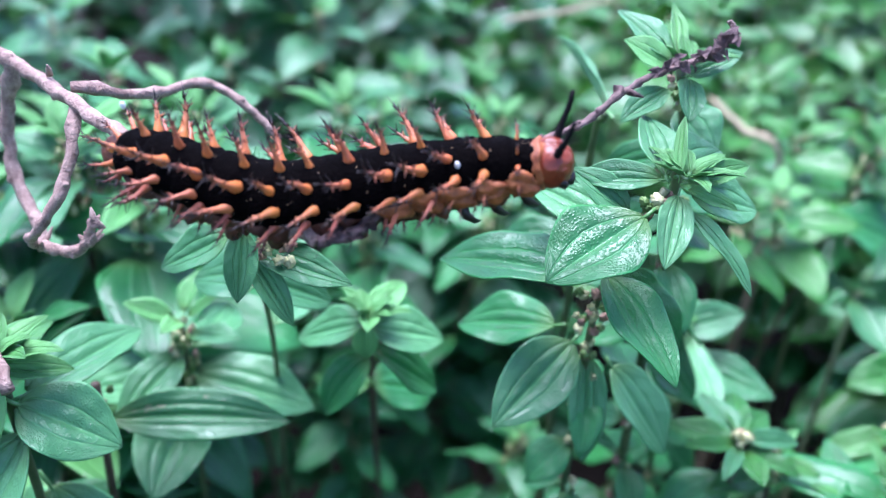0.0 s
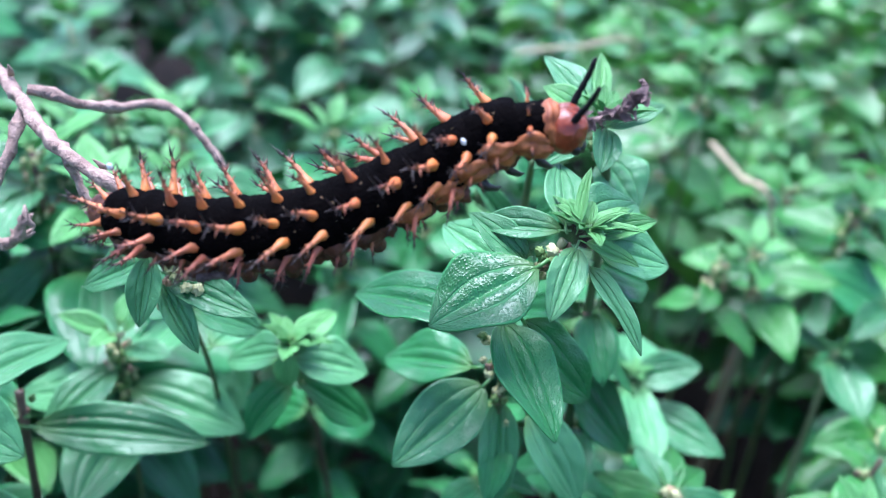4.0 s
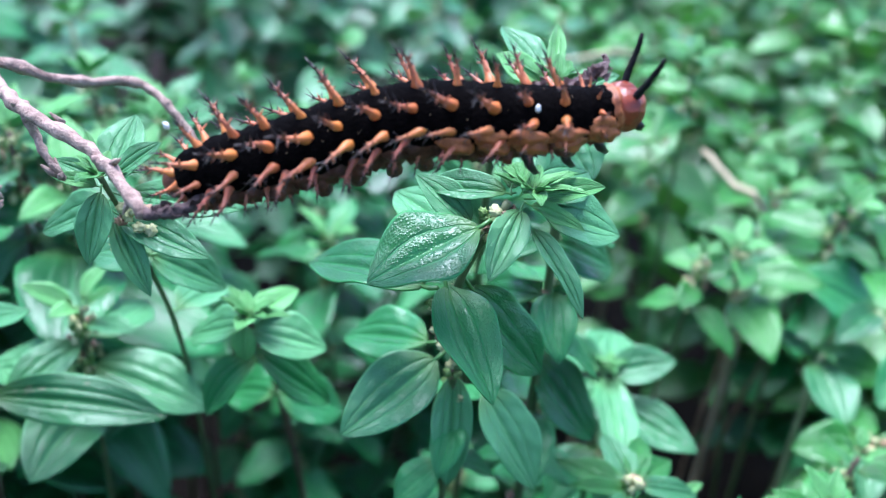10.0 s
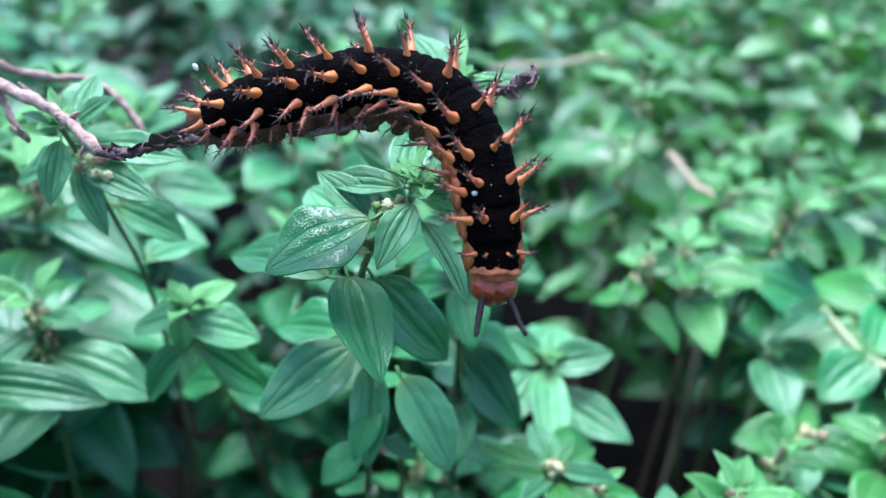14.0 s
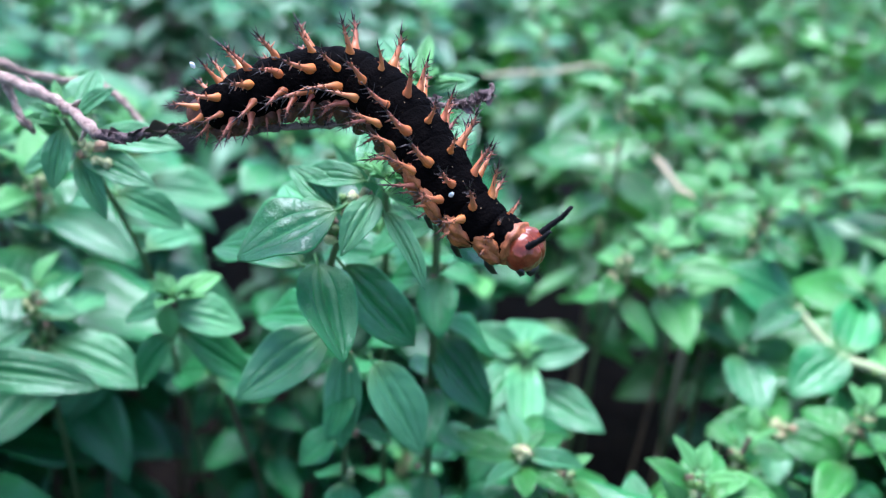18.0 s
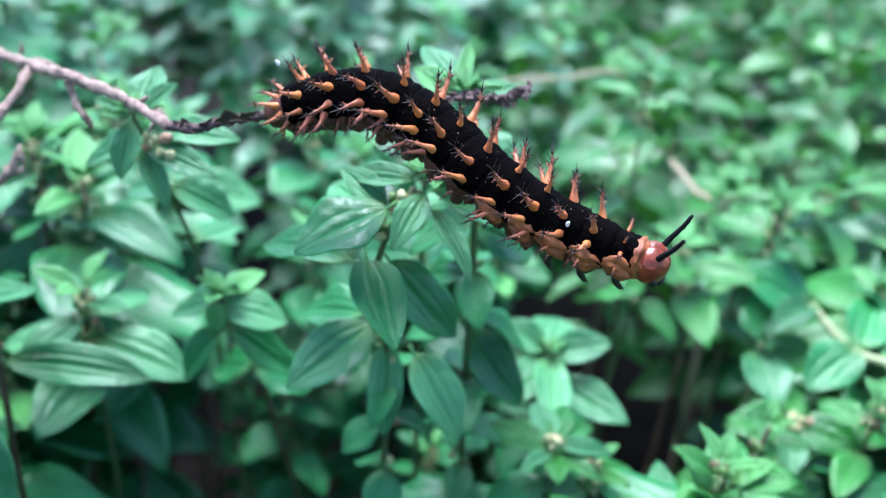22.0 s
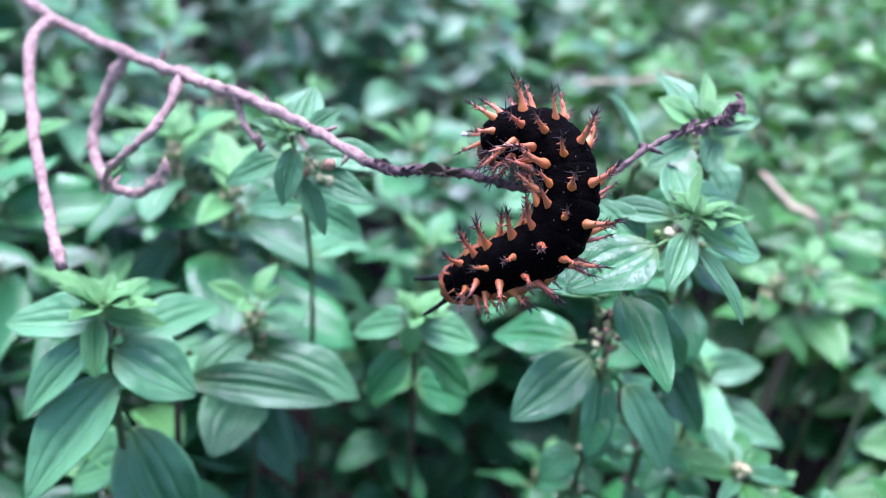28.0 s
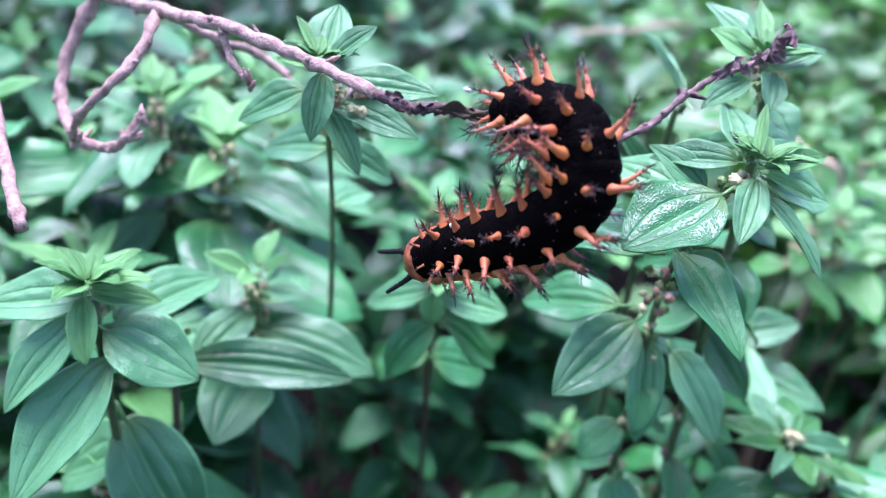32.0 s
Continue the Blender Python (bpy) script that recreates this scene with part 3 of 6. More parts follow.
SPINES = [spine_mesh("spine", M_SPINE, 100 + i) for i in range(8)]
SPINES_LOW = [spine_mesh("low_spine", M_SPINE_LOW, 110 + i, bristles=10) for i in range(4)]
SEG_R = (1.80, 2.45, 2.78, 2.92, 3.02, 3.07, 3.08, 3.06, 3.00, 2.92, 2.82, 2.58, 2.20)
SEG_S = (0.075, 0.132, 0.196, 0.266, 0.340, 0.416, 0.495, 0.573, 0.650, 0.724, 0.793, 0.860, 0.928)


def ring_body(r, half, seed, mi=0, flat=0.92):
    """One bulging body ring about the y axis, folded at its rims."""
    bm = bmesh.new()
    rng = random.Random(seed)
    ys = np.linspace(-1, 1, 13)
    rings = []
    for y in ys:
        k = (1 - abs(y) ** 3.2) ** 0.5 * 0.42 + 0.58 if abs(y) < 1 else 0.42
        k *= 1 - 0.05 * math.exp(-((y - 0.36) / 0.12) ** 2) - 0.045 * math.exp(-((y + 0.34) / 0.10) ** 2)
        ring = []
        for i in range(28):
            w = 2 * math.pi * i / 28
            rr = r * k * (1 + 0.03 * noise.noise(Vector((math.cos(w) * 5, y * 4 + seed, math.sin(w) * 5))) + 0.025 * math.cos(5 * w) * (1 - y * y) + 0.03 * noise.noise(Vector((math.cos(w) * 2, y * 2, math.sin(w) * 2 + seed))))
            ring.append(bm.verts.new((rr * math.cos(w), y * half, rr * math.sin(w) * (flat if math.sin(w) < 0 else 1.0))))
        rings.append(ring)
    for a, b in zip(rings, rings[1:]):
        for i in range(28):
            bm.faces.new((a[i], b[i], b[(i + 1) % 28], a[(i + 1) % 28])).material_index = mi
    bm.faces.new(rings[0])
    bm.faces.new(rings[-1][::-1])
    return bm


def set_on(r, angle, y, lean, s, side_lean=0.0):
    """The pose of a spine on a ring of radius r, at an angle from the back's midline."""
    a = radians(angle)
    out = Vector((math.sin(a), 0, math.cos(a)))
    d = (out + Vector((0, lean, 0)) + Vector((0, 0, side_lean))).normalized()
    x = Vector((0, 1, 0)).cross(d).normalized()
    yv = d.cross(x)
    m = Matrix((x, yv, d)).transposed().to_4x4()
    return Matrix.Translation(out * r * 0.93 + Vector((0, y, 0))) @ m @ Matrix.Scale(s, 4)


def make_caterpillar():
    top = tagged(new("caterpillar"), "black velvety caterpillar with branched orange spines and horned red head", "caterpillar")
    top.location = TWIG_CENTRE
    rings = []
    half = 0.0026
    for k, rmm in enumerate(SEG_R):
        r = 0.001 * rmm
        thorax = k >= 10
        collar = k == 12
        seg = part("body_ring", mesh_of("body_ring", ring_body(r, half * (0.72 if collar else 1.0), k), M_BELLY if k == 0 else M_VELVET), top, None, "rusty brown tail plate" if k == 0 else "")
        rings.append(seg)
        # rusty underside with its fold
        bm = bmesh.new()
        low = 0.46 if thorax else 0.58
        blob_into(bm, (0, 0, -low * r), r * (0.87 if thorax else 0.84), 0, k, 4, (1.08, 1.05, 0.80), 0.3)
        for v in bm.verts:
            v.co *= 1 + 0.14 * noise.noise(v.co * 1500 + Vector((k, 0, 0))) + 0.13 * noise.noise(v.co * 3200 + Vector((0, k, 0)))
        part("belly", mesh_of("belly", bm, M_RUST if k >= 9 else M_BELLY), seg)
        rng = random.Random(200 + k)
        if k == 0:
            rows = ((40, 0.9, -0.9), (-40, 0.9, -0.9), (80, 0.75, -0.9), (-80, 0.75, -0.9), (112, 0.7, -0.9), (-112, 0.7, -0.9), (140, 0.6, -0.6), (-140, 0.6, -0.6), (8, 0.7, -1.3))
        elif collar:
            rows = ((58, 0.55, 0.1), (-58, 0.55, 0.1), (22, 0.42, 0.2), (-22, 0.42, 0.2), (95, 0.5, 0.1), (-95, 0.5, 0.1))
        elif thorax:
            rows = ((30, 0.95, -0.35), (-30, 0.95, -0.35), (66, 0.9, -0.3), (-66, 0.9, -0.3), (100, 0.7, -0.2), (-100, 0.7, -0.2), (122, 0.5, 0.0), (-122, 0.5, 0.0))
        else:
            rows = ((0, 0.95, -0.1), (42, 1.05, -0.35), (-42, 1.05, -0.35), (78, 1.0, -0.7), (-78, 1.0, -0.7), (104, 0.88, -0.45), (-104, 0.88, -0.45), (126, 0.64, -0.25), (-126, 0.64, -0.25), (146, 0.5, 0.2), (-146, 0.5, 0.2))
        for i, (ang, s, lean) in enumerate(rows):
            low = abs(ang) > 100
            y = (0.15 if ang == 0 else 0.0) * half + rng.uniform(-0.1, 0.1) * half
            spine, hairs = (SPINES_LOW if low else SPINES)[rng.randrange(4 if low else 8)]
            at = set_on(r, ang + rng.uniform(-3, 3) * (3 if low else 1), y + (rng.uniform(-0.45, 0.45) * half if low else 0), lean + rng.uniform(-0.12, 0.12), 0.0031 * s * rng.uniform(0.82, 1.14))
            part("low_spine" if low else "spine", spine, seg, at)
            tagged(part("bristles", hairs, seg, at), kind="stuff")
        if collar:
            bm = bmesh.new()
            blob_into(bm, (0, 0.55 * half, -0.05 * r), 1.02 * r, 0, 3, 4, (1, 0.58, 1), 0.08)
            for v in bm.verts:
                v.co *= 1 + 0.09 * noise.noise(v.co * 1300) + 0.035 * math.sin(v.co.y * 9000)
            part("collar", mesh_of("collar", bm, M_COLLAR), seg, None, "warty orange fold behind the head")
        # orange fleshy warts low on the flank
        if k >= 8:
            for s in (-1, 1):
                bm = bmesh.new()
                blob_into(bm, (s * 0.84 * r, 0.1 * half, -0.36 * r), 0.00105, 0, k, 3, (0.8, 1.5, 0.9), 0.4)
                part("side_wart", mesh_of("side_wart", bm, M_COLLAR), seg)
        # a larger orange wart on the flank of the fore body
        if k >= 9:
            for s in (-1, 1):
                bm = bmesh.new()
                blob_into(bm, (s * 0.90 * r, -0.1 * half, -0.06 * r), 0.00084, 0, 2 * k + s, 3, (0.75, 2.0, 1.0), 0.6)
                part("flank_wart", mesh_of("flank_wart", bm, M_COLLAR), seg)
        # feet
        if k in (0, 4, 5, 6, 7) or thorax:
            for s in (-1, 1):
                bm = bmesh.new()
                if thorax:
                    tube_into(bm, [(s * 0.45 * r, 0, -0.8 * r), (s * 0.62 * r, 0.0003, -1.25 * r), (s * 0.5 * r, 0.0009, -1.6 * r), (s * 0.4 * r, 0.0013, -1.7 * r)], [0.00055, 0.00042, 0.00026, 0.00006], 7)
                else:
                    tube_into(bm, [(s * 0.42 * r, 0, -0.8 * r), (s * 0.46 * r, 0, -1.15 * r), (s * 0.40 * r, 0, -1.38 * r), (s * 0.38 * r, 0, -1.44 * r)], [0.00085, 0.0007, 0.00075, 0.0004], 9)
                part("true_leg" if thorax else "proleg", mesh_of("leg", bm, M_BRISTLE if thorax else M_BELLY), seg)
    # stray white specks stuck to the skin and to one spine near the tail
    bm = bmesh.new()
    blob_into(bm, (0, 0, 0), 0.00034, 0, 3, 2, (0.7, 0.6, 1.1), 0.3)
    speck = mesh_of("white_speck", bm, M_SPECK)
    part("white_speck", speck, rings[10], Matrix.Translation((0.00186, 0.0006, 0.00205)))
    part("white_speck", speck, rings[1], Matrix.Translation((0.0, -0.0012, 0.0050)))
    # head: two cheeks, face plate, mouthparts, eyespots, two barbed horns
    bm = bmesh.new()
    blob_into(bm, (0, 0.0007, 0.0), 0.00205, 0, 5, 5, (1.04, 0.90, 1.04), 0.06)
    for v in bm.verts:
        cleft = math.exp(-(v.co.x / 0.00022) ** 2) * max(0.0, min(1.0, (v.co.z + 0.0012) / 0.002))
        frown = math.exp(-((abs(v.co.x) - 0.00055 - 0.25 * (v.co.z + 0.001)) / 0.00012) ** 2) * (v.co.y > 0.001) * (v.co.z < 0.0004)
        v.co *= 1 - 0.10 * cleft - 0.03 * frown + 0.03 * noise.noise(v.co * 1900) + 0.02 * noise.noise(v.co * 5200)
    head = part("head", mesh_of("head", bm, M_RIND), top, None, "glossy rust-red head capsule")
    bm = bmesh.new()
    blob_into(bm, (0, 0.0021, -0.0015), 0.00078, 0, 9, 2, (1.1, 0.8, 0.8), 0.2)
    part("mouthparts", mesh_of("mouthparts", bm, M_BRISTLE), head)
    for s in (-1, 1):
        bm = bmesh.new()
        blob_into(bm, (s * 0.00180, 0.00165, -0.0009), 0.00042, 0, 3 + s, 2, (0.5, 1, 1), 0.4)
        part("eye_patch", mesh_of("eye_patch", bm, M_BRISTLE), head)
        bm = bmesh.new()
        rng = random.Random(300 + s)
        line = curve_pts([(s * 0.0011, 0.0010, 0.0015), (s * 0.0015, 0.0015, 0.0028), (s * 0.0018, 0.0020, 0.0041), (s * 0.0021, 0.0023, 0.0054)], 4)
        tube_into(bm, line, [0.00033 - 0.00014 * i / len(line) for i in range(len(line))], 7, 0, 0.15, rng)
        for i in range(16):
            p = line[1 + (i * (len(line) - 2)) // 16]
            w = 2.3 * i
            d = Vector((math.cos(w), math.sin(w), 0.4)) * 0.00042
            tube_into(bm, [p, p + d * 0.6, p + d], [0.00008, 0.00006, 0.00001], 4)
        blob_into(bm, line[-1], 0.0002, 0, 2, 1)
        part("horn", mesh_of("horn", bm, M_HORN), head, None, "black barbed horn")
    return rings, head


RINGS, HEAD = make_caterpillar()


# ---- the herbs near the twig ----
def stem_into(thing, ctrl, r0, r1, seed, material=None):
    rng = random.Random(seed)
    bm = bmesh.new()
    pts = curve_pts(ctrl, 6)
    n = len(pts)
    tube_into(bm, pts, [(r0 + (r1 - r0) * i / (n - 1)) * (1.18 if i % 6 == 0 else 1.0) for i in range(n)], 8, 0, 0.06, rng)
    return part("stem", mesh_of("stem", bm, material or M_STEM), thing)


def herb(base, label, name="herb"):
    ob = tagged(new(name), label, "herb", "herbs in the thicket")
    ob.location = base
    return ob


def put_leaf(thing, base, tip, width, normal=(0, -0.45, 0.9), meshes=None, i=0):
    ms = meshes or LEAVES
    o = thing.location
    return part("leaf", ms[i % len(ms)], thing, leaf_pose(Vector(base) - o, Vector(tip) - o, normal, width, 0.55))


def small_whorl(thing, c, n, ln, seed, up=0.55, meshes=None, slim=0.46):
    """A tuft of young leaves round a shoot's tip."""
    rng = random.Random(seed)
    c = Vector(c)
    for i in range(n):
        w = 2.4 * i + rng.uniform(-0.3, 0.3)
        e = up * (0.6 + 0.9 * i / n)
        d = Vector((math.cos(w) * math.cos(e), math.sin(w) * math.cos(e), math.sin(e)))
        k = ln * (1.15 - 0.5 * i / n) * rng.uniform(0.85, 1.15)
        nrm = Vector((-math.cos(w) * 0.5, -math.sin(w) * 0.5, 1))
        put_leaf(thing, c + d * 0.0006, c + d * k, k * slim, nrm, meshes or LEAVES_YOUNG, i)


def clusters(thing, places, seed, kinds=None):
    rng = random.Random(seed)
    for i, p in enumerate(places):
        part("flower_bud", (kinds or BUDS)[i % 3], thing, Matrix.Translation(Vector(p) - thing.location) @ Euler((rng.uniform(0, 3), rng.uniform(0, 3), 0)).to_matrix().to_4x4() @ Matrix.Scale(rng.uniform(0.8, 1.2), 4))


def under_leaves(thing, x, y, z0, z1, seed, ln=0.0125):
    """Leaf pairs down the shaded part of a stem."""
    rng = random.Random(seed)
    z, w = z0, rng.uniform(0, 3)
    while z > z1:
        for s in (0, math.pi):
            a = w + s + rng.uniform(-0.3, 0.3)
            q = ln * rng.uniform(0.8, 1.2)
            b = Vector((x, y, z))
            d = Vector((math.cos(a), math.sin(a), rng.uniform(-0.6, -0.15))).normalized()
            put_leaf(thing, b + d * 0.001, b + d * q, q * 0.55, (d.x * 0.4, d.y * 0.4 - 0.2, 1), LEAVES_LOW, rng.randrange(4))
        clusters(thing, [Vector((x, y, z)) + Vector((rng.uniform(-1, 1), rng.uniform(-1, 0.5), rng.uniform(-1, 1))) * 0.0012 for _ in range(3)], seed + int(z * 1e4))
        w += math.pi / 2 + rng.uniform(-0.3, 0.3)
        z -= rng.uniform(0.007, 0.011)


def near_herb():
    h = herb((0.024, 0.092, 0.0), "upright herb with wet green leaves and a pale leafy tip")
    stem_into(h, [(0, 0, 0), (-0.002, -0.004, 0.07), (-0.003, -0.007, 0.14), (-0.0035, -0.0085, 0.186), (-0.004, -0.014, 0.200), (0.0, -0.0145, 0.2105)], 0.0005, 0.0004, 1, M_STEM)
    under_leaves(h, 0.0208, 0.0842, 0.180, 0.10, 101, 0.0085)
    put_leaf(h, (0.0165, 0.0778, 0.2000), (0.0022, 0.0864, 0.1986), 0.0080, (0.1, -0.35, 0.93), LEAVES, 0)
    put_leaf(h, (0.0214, 0.0745, 0.2090), (0.0117, 0.0690, 0.2061), 0.0072, (-0.1, -0.30, 0.95), LEAVES, 3)
    put_leaf(h, (0.0191, 0.0757, 0.2014), (0.0250, 0.0644, 0.1983), 0.0064, (0.25, -0.35, 0.9), LEAVES, 0)
    put_leaf(h, (0.0265, 0.0762, 0.2085), (0.0326, 0.0699, 0.2044), 0.0034, (0.3, -0.3, 0.9), LEAVES_FRESH_SHEEN, 2)
    put_leaf(h, (0.0252, 0.0770, 0.2100), (0.0231, 0.0697, 0.2069), 0.0038, (0.1, -0.55, 0.85), LEAVES_FRESH_SHEEN, 0)
    put_leaf(h, (0.0277, 0.0806, 0.2086), (0.0363, 0.0826, 0.2064), 0.0058, (0.1, -0.5, 0.85), LEAVES_FRESH_SHEEN, 1)
    put_leaf(h, (0.0236, 0.0786, 0.2110), (0.0149, 0.0796, 0.2112), 0.0042, (-0.1, -0.5, 0.87), LEAVES_FRESH_SHEEN, 2)
    put_leaf(h, (0.0241, 0.0789, 0.2114), (0.0238, 0.0876, 0.2151), 0.0046, (0.15, -0.62, 0.78), LEAVES_FRESH_SHEEN, 0)
    put_leaf(h, (0.0252, 0.0780, 0.2118), (0.0260, 0.0826, 0.2162), 0.0019, (-0.6, -0.6, 0.5), LEAVES_YOUNG, 1)
    put_leaf(h, (0.0261, 0.0808, 0.2105), (0.0325, 0.0868, 0.2113), 0.0062, (0.1, -0.6, 0.8), LEAVES_FRESH_SHEEN, 1)
    put_leaf(h, (0.0263, 0.0784, 0.2108), (0.0334, 0.0814, 0.2118), 0.0036, (0.0, -0.5, 0.87), LEAVES_YOUNG, 1)
    put_leaf(h, (0.0262, 0.0776, 0.2104), (0.0318, 0.0770, 0.2092), 0.0022, (0.1, -0.5, 0.87), LEAVES_YOUNG, 0)
    # lower leaves, paler in colour to stand for sky reflected in their gloss
    put_leaf(h, (0.0183, 0.0826, 0.1878), (0.0092, 0.0741, 0.1828), 0.0070, (0.1, -0.5, 0.87), LEAVES_FRESH_SHEEN, 1)
    put_leaf(h, (0.0205, 0.0840, 0.1850), (0.0216, 0.0775, 0.1730), 0.0058, (0.1, -0.7, 0.6), LEAVES_FRESH_SHEEN, 2)
    put_leaf(h, (0.0243, 0.0849, 0.1825), (0.0326, 0.0800, 0.1735), 0.0074, (0.4, -0.5, 0.75), LEAVES_FRESH_SHEEN, 0)
    put_leaf(h, (0.0215, 0.0785, 0.2000), (0.0308, 0.0795, 0.1898), 0.0062, (0.3, -0.6, 0.7), LEAVES, 1)
    put_leaf(h, (0.0170, 0.0870, 0.1870), (0.0055, 0.0935, 0.1830), 0.0065, (0, -0.45, 0.9), LEAVES, 1)
    put_leaf(h, (0.0190, 0.0790, 0.2060), (0.0118, 0.0860, 0.2075), 0.0058, (-0.2, -0.4, 0.9), LEAVES_FRESH_SHEEN, 0)
    put_leaf(h, (0.0205, 0.0772, 0.2080), (0.0152, 0.0790, 0.2124), 0.0046, (0.3, -0.6, 0.7), LEAVES_FRESH_SHEEN, 2)
    small_whorl(h, (0.0262, 0.0780, 0.2116), 15, 0.0046, 3, 0.50, None, 0.36)
    rng = random.Random(8)
    clusters(h, [Vector(c) + Vector((rng.gauss(0, 1), rng.gauss(0, 1), rng.gauss(0, 1))) * 0.0007 for c in (
        (0.0198, 0.0772, 0.2045), (0.0215, 0.0765, 0.2075), (0.0185, 0.0790, 0.1965), (0.0205, 0.0820, 0.1905), (0.0190, 0.0805, 0.1930), (0.0215, 0.0835, 0.1830), (0.0207, 0.0830, 0.1780), (0.0207, 0.0835, 0.1720), (0.0205, 0.0825, 0.1870), (0.0230, 0.0765, 0.2095)) for _ in range(5)], 5)


def tip_herb():
    h = herb((0.0310, 0.099, 0.0), "upright herb with a fresh green leafy tip behind the twig")
    stem_into(h, [(0, 0, 0), (0.001, -0.002, 0.08), (0.0, -0.0045, 0.17), (-0.001, -0.006, 0.206), (-0.0035, -0.0078, 0.2180)], 0.0007, 0.0005, 6)
    put_leaf(h, (0.0261, 0.0915, 0.2189), (0.0216, 0.0972, 0.2231), 0.0042, (0.4, -0.7, 0.5), LEAVES_FRESH_SHEEN, 0)
    put_leaf(h, (0.0259, 0.0910, 0.2183), (0.0219, 0.0912, 0.2216), 0.0036, (0.5, -0.6, 0.6), LEAVES_YOUNG, 2)
    put_leaf(h, (0.0272, 0.0915, 0.2188), (0.0275, 0.0980, 0.2231), 0.0026, (0.1, -0.8, 0.5), LEAVES_YOUNG, 1)
    put_leaf(h, (0.0283, 0.0908, 0.2174), (0.0342, 0.0923, 0.2200), 0.0028, (-0.2, -0.6, 0.7), LEAVES_FRESH_SHEEN, 1)
    put_leaf(h, (0.0260, 0.0899, 0.2160), (0.0208, 0.0870, 0.2140), 0.0034, (-0.1, -0.4, 0.9), LEAVES_FRESH_SHEEN, 0)
    put_leaf(h, (0.0283, 0.0905, 0.2170), (0.0280, 0.0855, 0.2150), 0.0036, (0.3, -0.4, 0.9), LEAVES_FRESH_SHEEN, 0)
    put_leaf(h, (0.0292, 0.0946, 0.2119), (0.0335, 0.0908, 0.2085), 0.0070, (0.3, -0.6, 0.7), LEAVES_FRESH_SHEEN, 1)
    put_leaf(h, (0.0295, 0.0950, 0.2060), (0.0210, 0.0990, 0.2020), 0.0060, (-0.1, -0.5, 0.8), LEAVES, 2)
    put_leaf(h, (0.0300, 0.0960, 0.1980), (0.0400, 0.1010, 0.1930), 0.0070, (0.1, -0.5, 0.8), LEAVES, 3)
    put_leaf(h, (0.0300, 0.0960, 0.1900), (0.0210, 0.1040, 0.1850), 0.0070, (0, -0.5, 0.8), LEAVES, 1)
    put_leaf(h, (0.0305, 0.0970, 0.1800), (0.0410, 0.0940, 0.1700), 0.0075, (0.1, -0.5, 0.8), LEAVES, 0)
    put_leaf(h, (0.0305, 0.0970, 0.1700), (0.0330, 0.1080, 0.1620), 0.0075, (0.1, -0.5, 0.8), LEAVES, 0)
    under_leaves(h, 0.0310, 0.0945, 0.200, 0.10, 102, 0.0105)
    small_whorl(h, (0.0279, 0.0910, 0.2184), 9, 0.0042, 8, 0.7)
    rng = random.Random(9)
    clusters(h, [Vector((0.0272, 0.0895, 0.2160)) + Vector((rng.gauss(0, 1), rng.gauss(0, 0.6), rng.gauss(0, 1))) * 0.0011 for _ in range(7)], 9)


def blade_herb():
    h = herb((0.0225, 0.1110, 0.0), "slender herb with one narrow upright leaf")
    stem_into(h, [(0, 0, 0), (0.001, -0.003, 0.09), (-0.0005, -0.0075, 0.195), (-0.0002, -0.0110, 0.2090)], 0.0006, 0.0004, 18)
    put_leaf(h, (0.0224, 0.1000, 0.2095), (0.0203, 0.1170, 0.2142), 0.0024, (0.75, -0.4, 0.5), LEAVES_FRESH_SHEEN, 2)
    put_leaf(h, (0.0222, 0.1040, 0.1940), (0.0150, 0.1020, 0.2060), 0.0034, (0.3, -0.6, 0.7), LEAVES_FRESH_SHEEN, 0)
    put_leaf(h, (0.0222, 0.1045, 0.1880), (0.0110, 0.1080, 0.1860), 0.0065, (0, -0.5, 0.87), LEAVES, 1)
    put_leaf(h, (0.0222, 0.1045, 0.1860), (0.0300, 0.1130, 0.1840), 0.0065, (0, -0.5, 0.87), LEAVES, 3)


